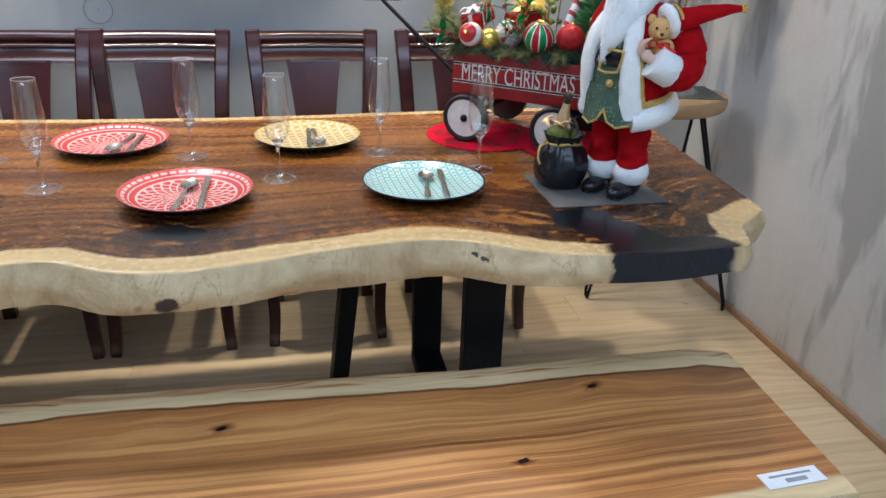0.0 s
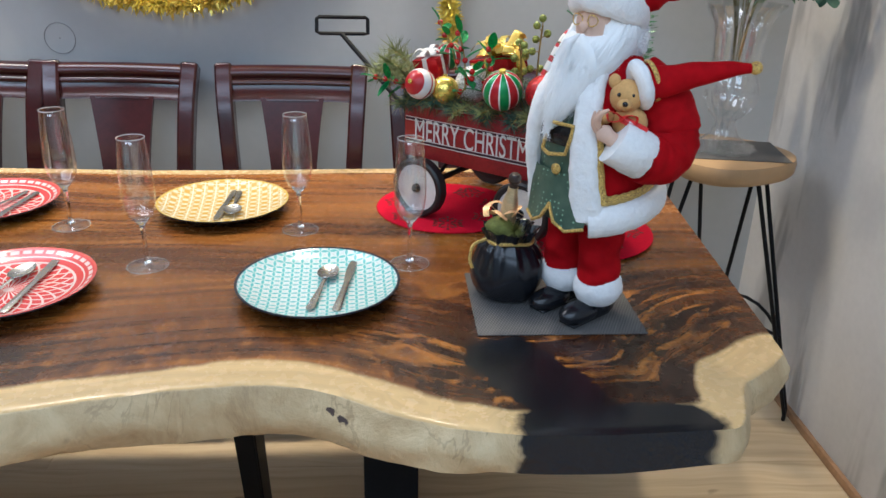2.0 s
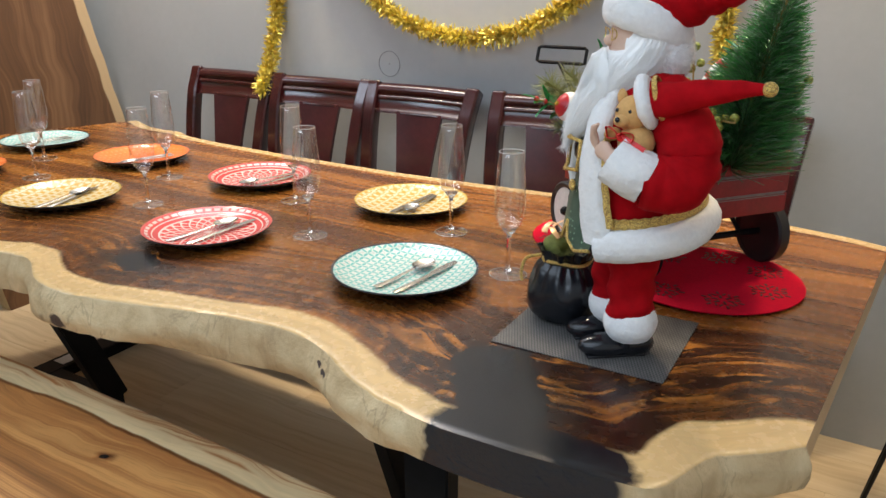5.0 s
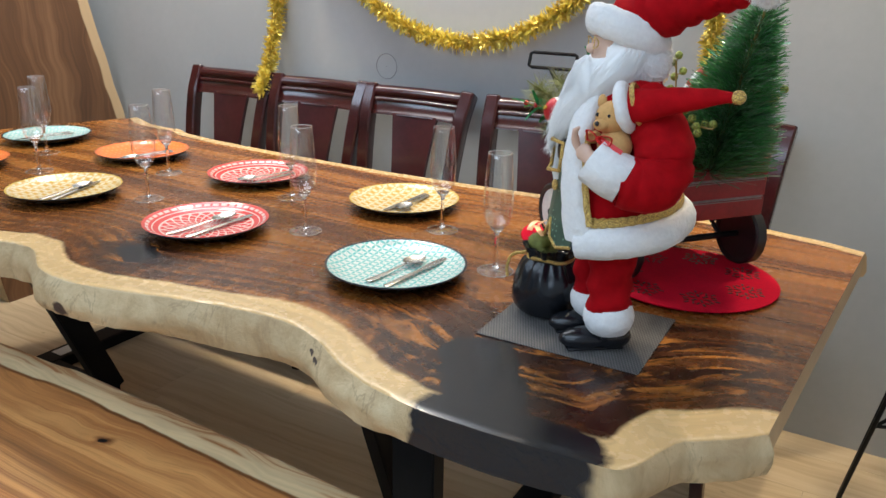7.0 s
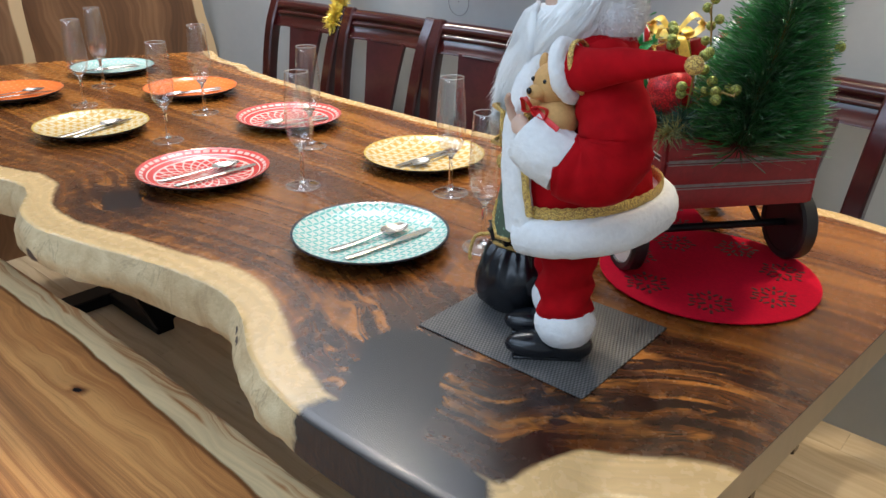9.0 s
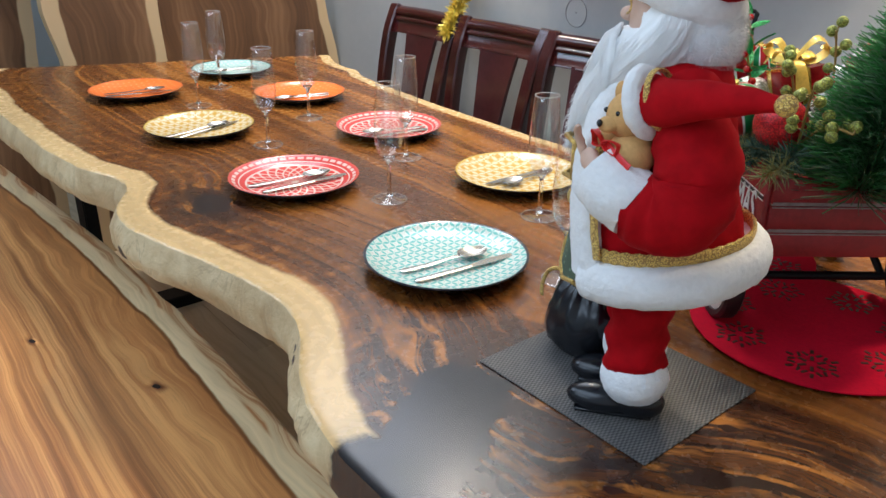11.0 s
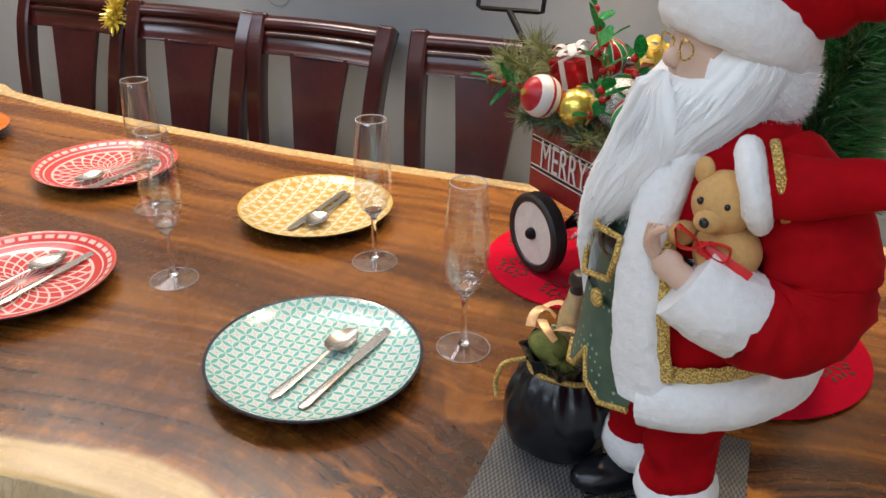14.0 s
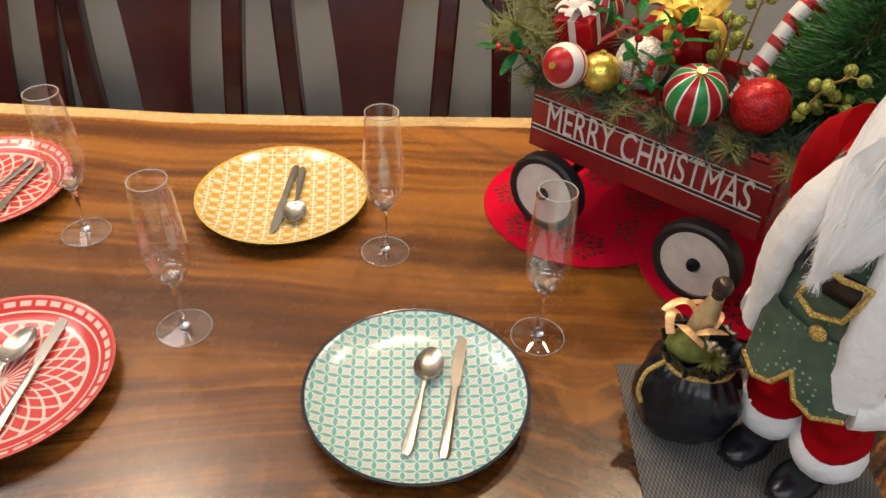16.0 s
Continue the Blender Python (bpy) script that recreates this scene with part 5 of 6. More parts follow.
# ---- sack of presents beside the doll ----
def sack():
    s = thing("gift_sack", "small black leather sack tied with gold cord, full of presents", "sack", pose(0.247, 1.587, TABLE_TOP + 0.0024) @ Matrix.Diagonal((1.06, 1.06, 1.14, 1)))
    bm = bmesh.new()
    prof = [(0, 0.0), (0.030, 0.0), (0.042, 0.004), (0.049, 0.012), (0.053, 0.022), (0.055, 0.033), (0.054, 0.045), (0.051, 0.056), (0.047, 0.066), (0.041, 0.075), (0.032, 0.083), (0.036, 0.094), (0.040, 0.100), (0.036, 0.099), (0.028, 0.085), (0.0, 0.080)]
    turned(bm, prof, 96)
    for v in bm.verts:
        a = math.atan2(v.co.y, v.co.x)
        k = max(0.0, (v.co.z - 0.03) / 0.07)
        f = 1 + 0.08 * k * math.sin(9 * a + 2 + 3 * noise.noise(v.co * 20)) + 0.05 * k * math.sin(17 * a + 1) + 0.10 * noise.noise(v.co * 28) + 0.04 * noise.noise(v.co * 70)
        v.co.x, v.co.y = v.co.x * f, v.co.y * f
    part("bag", bm, LEATHER, s)
    bm = bmesh.new()
    sweep(bm, [(0.034 * math.cos(a), 0.034 * math.sin(a), 0.084 + 0.002 * math.sin(3 * a)) for a in np.linspace(0, 2 * math.pi, 40)[:-1]], 0.0026, 8, closed=True)
    sweep(bm, curve_through([(-0.036, -0.010, 0.085), (-0.055, -0.020, 0.080), (-0.060, -0.026, 0.062), (-0.056, -0.030, 0.050)], 5), 0.0024, 8)
    part("cord", bm, GOLD, s, "gold twisted cord")
    return s


sack()
OLIVE = simple("olive_moss", (0.16, 0.17, 0.035), 0.8, 0, 0.4, 60, 0.5)
BOTTLE = simple("champagne_foil", (0.66, 0.52, 0.30), 0.32, 0.6, 0.25, 90, 0.3)
CAP = simple("dark_brown_wax", (0.035, 0.020, 0.014), 0.35)
PEACH = simple("peach_gold_ribbon", (0.78, 0.46, 0.24), 0.38, 0.35, 0.35, 160)
bottle = thing("toy_bottle", "small gold-foiled toy bottle with dark cork in the sack", "bottle", pose(0.242, 1.602, TABLE_TOP + 0.112, 6, 6, 0))
bm = bmesh.new()
turned(bm, [(0, 0.0), (0.013, 0.0), (0.013, 0.036), (0.011, 0.046), (0.0085, 0.056), (0.0078, 0.066), (0, 0.067)], 20)
part("body", bm, BOTTLE, bottle)
bm = bmesh.new()
turned(bm, [(0, 0.066), (0.0072, 0.066), (0.0068, 0.073), (0.0098, 0.076), (0.0100, 0.083), (0.0070, 0.088), (0, 0.0895)], 20)
part("cork", bm, CAP, bottle, "dark brown cork")
bm = bmesh.new()
ball(bm, (0, 0, 0), (0.022, 0.019, 0.017), 18, 12, lump=0.003, freq=60)
ob = link_mesh("toy_pear", bm, OLIVE)
ob.matrix_world = pose(0.230, 1.585, TABLE_TOP + 0.116)
tagged(ob, "olive green toy fruit in the sack", "toy fruit")
bm = bmesh.new()
rnd = random.Random(8)
for i in range(260):
    d = Vector((rnd.gauss(0, 1), rnd.gauss(0, 1), rnd.gauss(0.5, 1))).normalized()
    sdv = d.orthogonal().normalized() * 0.0007
    bm.faces.new((bm.verts.new(-sdv), bm.verts.new(sdv), bm.verts.new(d * rnd.uniform(0.014, 0.022))))
ob = link_mesh("pine_sprig", bm, OLIVE, smooth=0)
ob.matrix_world = pose(0.250, 1.562, TABLE_TOP + 0.118)
tagged(ob, "small olive pine tuft in the sack", "pine sprig")
bow = thing("ribbon_bow", "curled gold ribbon over the sack", "ribbon", pose(0.236, 1.600, TABLE_TOP + 0.120))
for k in range(6):
    a = k * 1.1
    bm = bmesh.new()
    pts = [(0.016 * math.cos(a + t * 1.5) * (1 + t), 0.016 * math.sin(a + t * 1.5) * (1 + t), 0.012 * math.sin(t * 3) + 0.012) for t in np.linspace(0, 1, 10)]
    sweep(bm, pts, (0.0048, 0.0005), 6)
    part("ribbon_curl", bm, PEACH, bow)


# ---- toy wagon ----
RED_PAINT = simple("red_painted_wood", (0.27, 0.012, 0.014), 0.42, 0, 0.3, 22, 0.15)
CREAM = simple("cream_paint", (0.72, 0.68, 0.62), 0.6, 0, 0.12, 60)
WORN = simple("worn_grey_groove", (0.30, 0.25, 0.24), 0.7, 0, 0.4, 90)
DARK_LINE = simple("dark_painted_line", (0.045, 0.02, 0.025), 0.6)
RUBBER = simple("black_painted_rim", (0.014, 0.014, 0.015), 0.45, 0, 0.3)
wagon = thing("toy_wagon", "red wooden toy wagon with cream wheels and a greeting", "toy wagon", pose(0.2925, 1.965, TABLE_TOP, 0, 0, -38.3))
WL, WW, W0, W1 = 0.338, 0.236, 0.116, 0.222


def side_board(centre, length, turn, planks):
    """One wall of the wagon box: planks with worn grooves between them."""
    rot = spin(turn)
    h = (W1 - W0) / planks
    for i in range(planks):
        bm = bmesh.new()
        box(bm, (centre[0], centre[1], W0 + h * (i + 0.5)), (length, 0.008, h - 0.003), turn=rot, bevel=0.0012)
        pl = part("plank", bm, RED_PAINT, wagon)
    bm = bmesh.new()
    box(bm, (centre[0], centre[1], (W0 + W1) / 2), (length - 0.004, 0.0045, W1 - W0 - 0.004), turn=rot)
    part("backing", bm, WORN, wagon, "grey worn grooves")


side_board((0, -WW / 2, 0), WL, 0, 1)
side_board((0, WW / 2, 0), WL, 0, 3)
side_board((WL / 2, 0, 0), WW - 0.008, 90, 3)
side_board((-WL / 2, 0, 0), WW - 0.008, 90, 3)
bm = bmesh.new()
box(bm, (0, 0, W0 + 0.004), (WL - 0.01, WW - 0.01, 0.008))
part("floor_board", bm, RED_PAINT, wagon)
bm = bmesh.new()
for s in (-1, 1):
    box(bm, (WL / 2 + 0.0045, 0.0, W0 + (W1 - W0) * (0.5 + s / 6.0) + 0.003), (0.0012, WW - 0.012, 0.0013))
    box(bm, (WL / 2 + 0.0045, 0.0, W0 + (W1 - W0) * (0.5 + s / 6.0) - 0.003), (0.0012, WW - 0.012, 0.0013))
part("groove_line", bm, WORN, wagon)
# painted lines and letters on the long side
for name, z, hh, mat in (("painted_line", 0.193, 0.0035, DARK_LINE), ("painted_edge", 0.1962, 0.0012, CREAM), ("painted_edge", 0.1898, 0.0012, CREAM), ("painted_line", 0.150, 0.0035, DARK_LINE), ("painted_edge", 0.1532, 0.0012, CREAM), ("painted_edge", 0.1468, 0.0012, CREAM)):
    bm = bmesh.new()
    box(bm, (0, -WW / 2 - 0.0044, z), (WL - 0.006, 0.0012, hh))
    part(name, bm, mat, wagon)
text = bpy.data.curves.new("lettering", "FONT")
text.body, text.size, text.extrude, text.align_x, text.align_y = "MERRY CHRISTMAS", 0.060, 0.0006, "CENTER", "CENTER"
text.space_character = 1.02
text.materials.append(CREAM)
ob = new("lettering", text)
ob.parent = wagon
ob.matrix_local = Matrix.Translation((0.003, -WW / 2 - 0.0052, 0.1715)) @ spin(90, "X").to_4x4() @ Matrix.Diagonal((0.56, 1.0, 1.0, 1))
tagged(ob, "cream painted capital letters")


def wheel(x, y):
    out = -1 if y < 0 else 1
    m = Matrix.Translation((x, y, 0.0625)) @ spin(90 * out * -1, "X").to_4x4()
    w = new("wheel")
    w.empty_display_size = 0.02
    w.parent = wagon
    bm = bmesh.new()
    turned(bm, [(0.047, -0.011), (0.055, -0.0125), (0.0590, -0.009), (0.0590, 0.009), (0.055, 0.0125), (0.048, 0.0115), (0.046, 0.008)], 44, m)
    part("tyre", bm, RUBBER, w, "black rim")
    bm = bmesh.new()
    turned(bm, [(0, -0.009), (0.047, -0.010)], 40, m)
    part("back_disc", bm, RUBBER, w, "black back")
    bm = bmesh.new()
    turned(bm, [(0, 0.0085), (0.030, 0.0095), (0.047, 0.0090)], 40, m)
    part("disc", bm, CREAM, w, "cream painted disc")
    bm = bmesh.new()
    turned(bm, [(0.009, 0.008), (0.009, 0.013), (0.006, 0.018), (0, 0.020)], 16, m)
    part("hub_cap", bm, BLACK_STEEL, w, "dark metal cap")
    return tagged(w, "cream disc wheel with black rim")


for wx in (-0.122, 0.112):
    for wy in (-0.134, 0.134):
        wheel(wx, wy)
    bm = bmesh.new()
    sweep(bm, [(wx, -0.13, 0.0625), (wx, 0.13, 0.0625)], 0.006, 10)
    for s in (-1, 1):
        sweep(bm, [(wx, s * 0.085, 0.0625), (wx - 0.03 * math.copysign(1, wx), s * 0.06, W0 + 0.004)], (0.008, 0.004), 8)
    part("axle", bm, BLACK_STEEL, wagon, "black steel axle and brackets")
inv = wagon.matrix_world.inverted()
bm = bmesh.new()
tip = Vector((-0.055, 2.262, 1.078))
sweep(bm, [inv @ Vector((0.150, 2.078, 0.880)), inv @ tip], 0.0055, 10)
part("handle_rod", bm, BLACK_STEEL, wagon, "black steel rod")
bm = bmesh.new()
side = Vector((0.112, 0.018, -0.002)) / 2
upv = Vector((0.0, 0.012, 0.034))
base = tip + Vector((0, 0.002, 0.002))
loop = [base - side * 0.86, base + side * 0.86, base + side, base + side + upv * 0.9, base + side * 0.9 + upv, base - side * 0.9 + upv, base - side + upv * 0.9, base - side + upv * 0.1]
sweep(bm, [inv @ q for q in loop], (0.0042, 0.0042), 8, closed=True, up=(inv.to_3x3() @ Vector((0, 1, -0.3))))
part("handle_grip", bm, BLACK_STEEL, wagon, "black steel loop grip")


# ---- decorations in the wagon ----
def glitter(name, colour, rough=0.35):
    g = Mat(name)
    vor = g.node("ShaderNodeTexVoronoi")
    g.put(vor.inputs["Vector"], g.coord())
    vor.inputs["Scale"].default_value = 700.0
    x, y, z = g.split(vor.outputs["Color"])
    c = g.mix(g.smooth(x, 0.3, 0.9), tuple(q * 0.55 for q in colour), tuple(min(1, q * 1.5) for q in colour))
    g.bump(y, 0.8, 0.001)
    return g.done(c, rough, 0.25)


GLITTER_RED, GLITTER_WHITE = glitter("red_glitter", (0.50, 0.012, 0.016)), glitter("white_glitter", (0.72, 0.72, 0.68), 0.5)
SATIN_RED = simple("red_foil", (0.42, 0.010, 0.014), 0.22, 0.35, 0.2)
SATIN_WHITE = simple("white_satin", (0.75, 0.72, 0.68), 0.4)
GOLD_FOIL = simple("gold_foil", (0.92, 0.66, 0.14), 0.26, 0.75, 0.2, 60, 0.3)
LEAF = glitter("green_glitter_leaf", (0.016, 0.34, 0.095), 0.4)
NEEDLE = simple("pine_needle", (0.035, 0.085, 0.055), 0.55, 0, 0.5, 40)
NEEDLE_PALE = simple("pale_pine_needle", (0.22, 0.24, 0.085), 0.55, 0, 0.4, 40)
TINSEL_GREEN = simple("green_tinsel_bristle", (0.075, 0.27, 0.075), 0.30, 0.3, 0.7, 40)
# paler copy of the bristle green, for sparkle put in as colour
TINSEL_SPARKLE = simple("sparkle_tinsel_bristle", (0.42, 0.62, 0.40), 0.25, 0.6, 0.3, 40)
BERRY_GREEN = glitter("green_gold_berry", (0.30, 0.34, 0.07), 0.4)
BERRY_RED = simple("red_berry", (0.45, 0.01, 0.01), 0.25)
TWIG = simple("gold_brown_twig", (0.30, 0.20, 0.05), 0.5)


def stripes_mat():
    g = Mat("striped_bauble")
    x, y, z = g.split(g.coord())
    a = g.m("MULTIPLY", g.m("ARCTAN2", y, x), 12.0 / 2 / math.pi)
    f = g.m("FRACT", g.m("ADD", a, 20.0))
    d = g.m("ABSOLUTE", g.m("SUBTRACT", f, 0.5))
    par = g.m("FRACT", g.m("MULTIPLY", g.m("FLOOR", g.m("ADD", a, 20.0)), 0.5))
    c = g.mix(g.smooth(par, 0.2, 0.3), (0.45, 0.012, 0.018), (0.012, 0.26, 0.07))
    c = g.mix(g.smooth(d, 0.40, 0.44), c, (0.85, 0.85, 0.82))
    return g.done(c, 0.3, 0.2)


def rings_mat():
    g = Mat("ringed_bauble")
    x, y, z = g.split(g.coord())
    f = g.m("DIVIDE", z, 0.028)
    c = g.ramp(g.m("ADD", g.m("MULTIPLY", f, 0.5), 0.5), [(0.0, (0.45, 0.02, 0.02)), (0.30, (0.80, 0.78, 0.76)), (0.46, (0.48, 0.012, 0.02)), (0.53, (0.80, 0.78, 0.76)), (0.80, (0.46, 0.012, 0.02))], "CONSTANT")
    return g.done(c, 0.32)


def bauble(name, label, mat, place, r, aim=(0, 0, 1), squash=1.0):
    b = thing(name, label, "bauble", Matrix.Translation(place) @ Vector(aim).to_track_quat("Z", "Y").to_matrix().to_4x4(), "baubles in the wagon")
    bm = bmesh.new()
    ball(bm, (0, 0, 0), (r, r, r * squash), 36, 22)
    part("sphere", bm, mat, b)
    bm = bmesh.new()
    turned(bm, [(r * 0.16, r * squash * 0.97), (r * 0.16, r * squash * 1.12), (0, r * squash * 1.13)], 14)
    part("cap", bm, GOLD_FOIL, b, "gold cap")
    return b


STRIPES, RINGS = stripes_mat(), rings_mat()
bauble("red_white_bauble", "red and white ringed bauble in the wagon", RINGS, (0.112, 1.910, 1.040), 0.028, (-0.62, -0.72, 0.3))
bauble("white_bauble", "white glitter bauble in the wagon", GLITTER_WHITE, (0.212, 1.935, 1.036), 0.034, (0, 0.2, 1))
bauble("striped_bauble", "bauble with red, green and white stripes", STRIPES, (0.255, 1.832, 1.046), 0.036, (-0.1, -0.35, 1))
bauble("red_glitter_bauble", "red glitter bauble in the wagon", GLITTER_RED, (0.326, 1.815, 1.044), 0.033, (0.2, 0.3, 1))
bauble("striped_bauble", "small bauble with red, green and white stripes", STRIPES, (0.170, 2.020, 1.075), 0.027, (0, -0.3, 1))
bauble("gold_bauble", "wrinkled gold foil bauble in the wagon", GOLD_FOIL, (0.158, 1.918, 1.028), 0.026, (0, 0, 1))


def gift(label, place, size, turn, ribbon):
    b = thing("gift_box", label, "gift box", Matrix.Translation(place) @ pose(0, 0, 0, 12, -8, turn), "gift boxes in the wagon")
    bm = bmesh.new()
    box(bm, (0, 0, 0), size, bevel=0.002)
    part("box", bm, SATIN_RED, b, "red foil wrapping")
    bm = bmesh.new()
    box(bm, (0, 0, 0), (size[0] * 0.18, size[1] + 0.002, size[2] + 0.002))
    box(bm, (0, 0, 0), (size[0] + 0.002, size[1] * 0.18, size[2] + 0.0026))
    part("ribbon", bm, ribbon, b)
    for k in range(6):
        bm = bmesh.new()
        a = k * math.pi / 3 + 0.3
        L = size[0] * (0.55 if k % 2 else 0.42)
        pts = [(L * t * math.cos(a), L * t * math.sin(a), size[2] / 2 + L * 0.55 * math.sin(t * 2.6)) for t in np.linspace(0, 1, 8)]
        sweep(bm, pts, (size[0] * 0.11, 0.0006), 6)
        part("bow_loop", bm, ribbon, b, "satin bow loop")
    return b


gift("small red gift box with a white bow", (0.135, 1.985, 1.060), (0.052, 0.046, 0.040), -30, SATIN_WHITE)
gift("red gift box with a gold bow", (0.262, 1.955, 1.066), (0.088, 0.064, 0.046), -42, GOLD_FOIL)


def cane_mat():
    g = Mat("candy_stripe")
    x, y, z = g.split(g.coord())
    f = g.m("FRACT", g.m("ADD", g.m("MULTIPLY", z, 36.0), g.m("MULTIPLY", x, 8.0)))
    c = g.mix(g.smooth(f, 0.60, 0.64), (0.80, 0.79, 0.76), (0.50, 0.012, 0.02))
    return g.done(c, 0.5)


cane = thing("candy_cane", "white candy cane with red stripes", "candy cane", Matrix.Translation((0.318, 1.870, 1.020)) @ pose(0, 0, 0, -12, 26, 0))
bm = bmesh.new()
sweep(bm, curve_through([(0, 0, 0), (0, 0, 0.06), (0.002, 0, 0.118), (0.012, 0, 0.140), (0.028, 0, 0.140)], 6), 0.011, 14)
part("stick", bm, cane_mat(), cane)


def needles(bm, pts, count, length, width, rnd, lean=0.5, mi=0):
    """Bristles round a twig."""
    pts = [Vector(p) for p in pts]
    for _ in range(count):
        t = rnd.random() * (len(pts) - 1)
        i = min(int(t), len(pts) - 2)
        p = pts[i].lerp(pts[i + 1], t - i)
        ax = (pts[i + 1] - pts[i]).normalized()
        d = (Vector((rnd.gauss(0, 1), rnd.gauss(0, 1), rnd.gauss(0, 1))).normalized() + ax * lean).normalized()
        s = d.orthogonal().normalized() * width
        k = length * rnd.uniform(0.7, 1.2)
        f = bm.faces.new((bm.verts.new(p - s), bm.verts.new(p + s), bm.verts.new(p + d * k + s * 0.2), bm.verts.new(p + d * k - s * 0.2)))
        f.material_index = mi


def garland():
    """Pine sprays laid along the wagon's rim and filling the box."""
    rnd = random.Random(12)
    to_w = wagon.matrix_world

    def spray(p, q, count, pale, length):
        s = thing("pine_spray", "artificial pine spray laid in the wagon", "pine spray", Matrix(), "pine sprays")
        bm = bmesh.new()
        path = curve_through([p, (Vector(p) + Vector(q)) / 2 + Vector((0, 0, 0.008)), q], 4)
        sweep(bm, path, 0.0016, 5)
        part("twig", bm, TWIG, s)
        bm = bmesh.new()
        needles(bm, path, count, length, 0.0008, rnd)
        part("needles", bm, NEEDLE_PALE if pale else NEEDLE, s, "pale green needles" if pale else "dark green needles", smooth=0)
    for i in range(17):
        x = -0.165 + 0.33 * i / 16
        p = to_w @ Vector((x, -0.095 + rnd.uniform(-0.01, 0.01), 0.225))
        q = to_w @ Vector((x + rnd.uniform(-0.03, 0.03), -0.140 + rnd.uniform(-0.012, 0.01), 0.232 + rnd.uniform(-0.014, 0.016)))
        spray(p, q, 150, i % 3 == 1, 0.027)
    for p, q in (((0.10, 1.96, 1.03), (0.045, 1.955, 1.075)), ((0.10, 1.98, 1.03), (0.030, 1.985, 1.050)), ((0.11, 2.0, 1.03), (0.060, 2.03, 1.085))):
        spray(p, q, 260, True, 0.036)
    for i in range(16):
        c = to_w @ Vector((rnd.uniform(-0.14, 0.13), rnd.uniform(-0.08, 0.09), 0.225))
        d = Vector((rnd.uniform(-0.05, 0.05), rnd.uniform(-0.05, 0.05), rnd.uniform(0.0, 0.04)))
        spray(c, c + d, 150, False, 0.032)
    for i in range(5):
        p = to_w @ Vector((0.150, -0.09 + 0.045 * i, 0.226))
        q = to_w @ Vector((0.168, -0.10 + 0.045 * i, 0.246))
        spray(p, q, 150, False, 0.032)


garland()


def holly(place, tip_at, seed):
    rnd = random.Random(seed)
    h = thing("holly_sprig", "sprig of glittery green leaves with red berries", "holly sprig", Matrix.Translation(place), "holly sprigs")
    tip_v = Vector(tip_at) - Vector(place)
    path = curve_through([(0, 0, 0), tip_v * 0.5 + Vector((0.004, 0.003, 0.004)), tip_v], 5)
    bm = bmesh.new()
    sweep(bm, path, 0.0015, 6)
    part("stem", bm, TWIG, h)
    ax = tip_v.normalized()
    for i in range(7):
        t = 0.25 + 0.75 * i / 6
        b = path[min(int(t * (len(path) - 1)), len(path) - 1)]
        a = i * 2.4 + seed
        out = (ax.orthogonal().normalized() * math.cos(a) + ax.cross(ax.orthogonal()).normalized() * math.sin(a) + ax * 0.55).normalized() if i < 6 else ax
        sd = out.cross(Vector((0.2, 0.1, 1))).normalized()
        nv = sd.cross(out)
        L = rnd.uniform(0.030, 0.040)
        bm = bmesh.new()
        rows = []
        for k in range(7):
            s = k / 6
            w = 0.0085 * math.sin(math.pi * (0.06 + 0.90 * s)) ** 0.8
            c = b + out * (L * s) - nv * (0.006 * s * s)
            rows.append([bm.verts.new(c - sd * w + nv * 0.002), bm.verts.new(c), bm.verts.new(c + sd * w + nv * 0.002)])
        for p, q in zip(rows, rows[1:]):
            bm.faces.new((p[0], p[1], q[1], q[0]))
            bm.faces.new((p[1], p[2], q[2], q[1]))
        bmesh.ops.solidify(bm, geom=bm.faces[:], thickness=0.0008)
        part("leaf", bm, LEAF, h)
        if i % 2 == 0:
            bm = bmesh.new()
            ball(bm, b + sd * 0.004, 0.0052, 12, 8)
            part("berry", bm, BERRY_RED, h, "red berry")


holly((0.195, 1.905, 1.03), (0.180, 1.880, 1.135), 1)
holly((0.225, 1.900, 1.03), (0.235, 1.868, 1.110), 2)
holly((0.180, 1.880, 1.02), (0.205, 1.845, 1.075), 3)
holly((0.090, 1.955, 1.02), (0.030, 1.940, 1.045), 5)
holly((0.185, 1.975, 1.05), (0.150, 2.000, 1.140), 7)
holly((0.370, 1.880, 1.08), (0.405, 1.905, 1.170), 9)


def berries(place, tip_at, n, seed):
    rnd = random.Random(seed)
    h = thing("berry_sprig", "sprig of glittery green and gold berries", "berry sprig", Matrix.Translation(place), "berry sprigs")
    path = curve_through([(0, 0, 0), (Vector(tip_at) - Vector(place)) * 0.5 + Vector((0, 0, 0.015)), Vector(tip_at) - Vector(place)], 6)
    bm = bmesh.new()
    sweep(bm, path, 0.0016, 6)
    spots = []
    for i in range(n):
        b = path[min(len(path) - 1, 2 + int((len(path) - 3) * i / max(1, n - 1)))]
        e = b + Vector((rnd.uniform(-1, 1), rnd.uniform(-1, 1), rnd.uniform(-0.4, 1))).normalized() * 0.014
        sweep(bm, [b, e], 0.0009, 5)
        spots.append(e)
    part("stem", bm, TWIG, h)
    for e in spots:
        bm = bmesh.new()
        ball(bm, e, 0.0072, 12, 8)
        part("berry", bm, BERRY_GREEN, h)


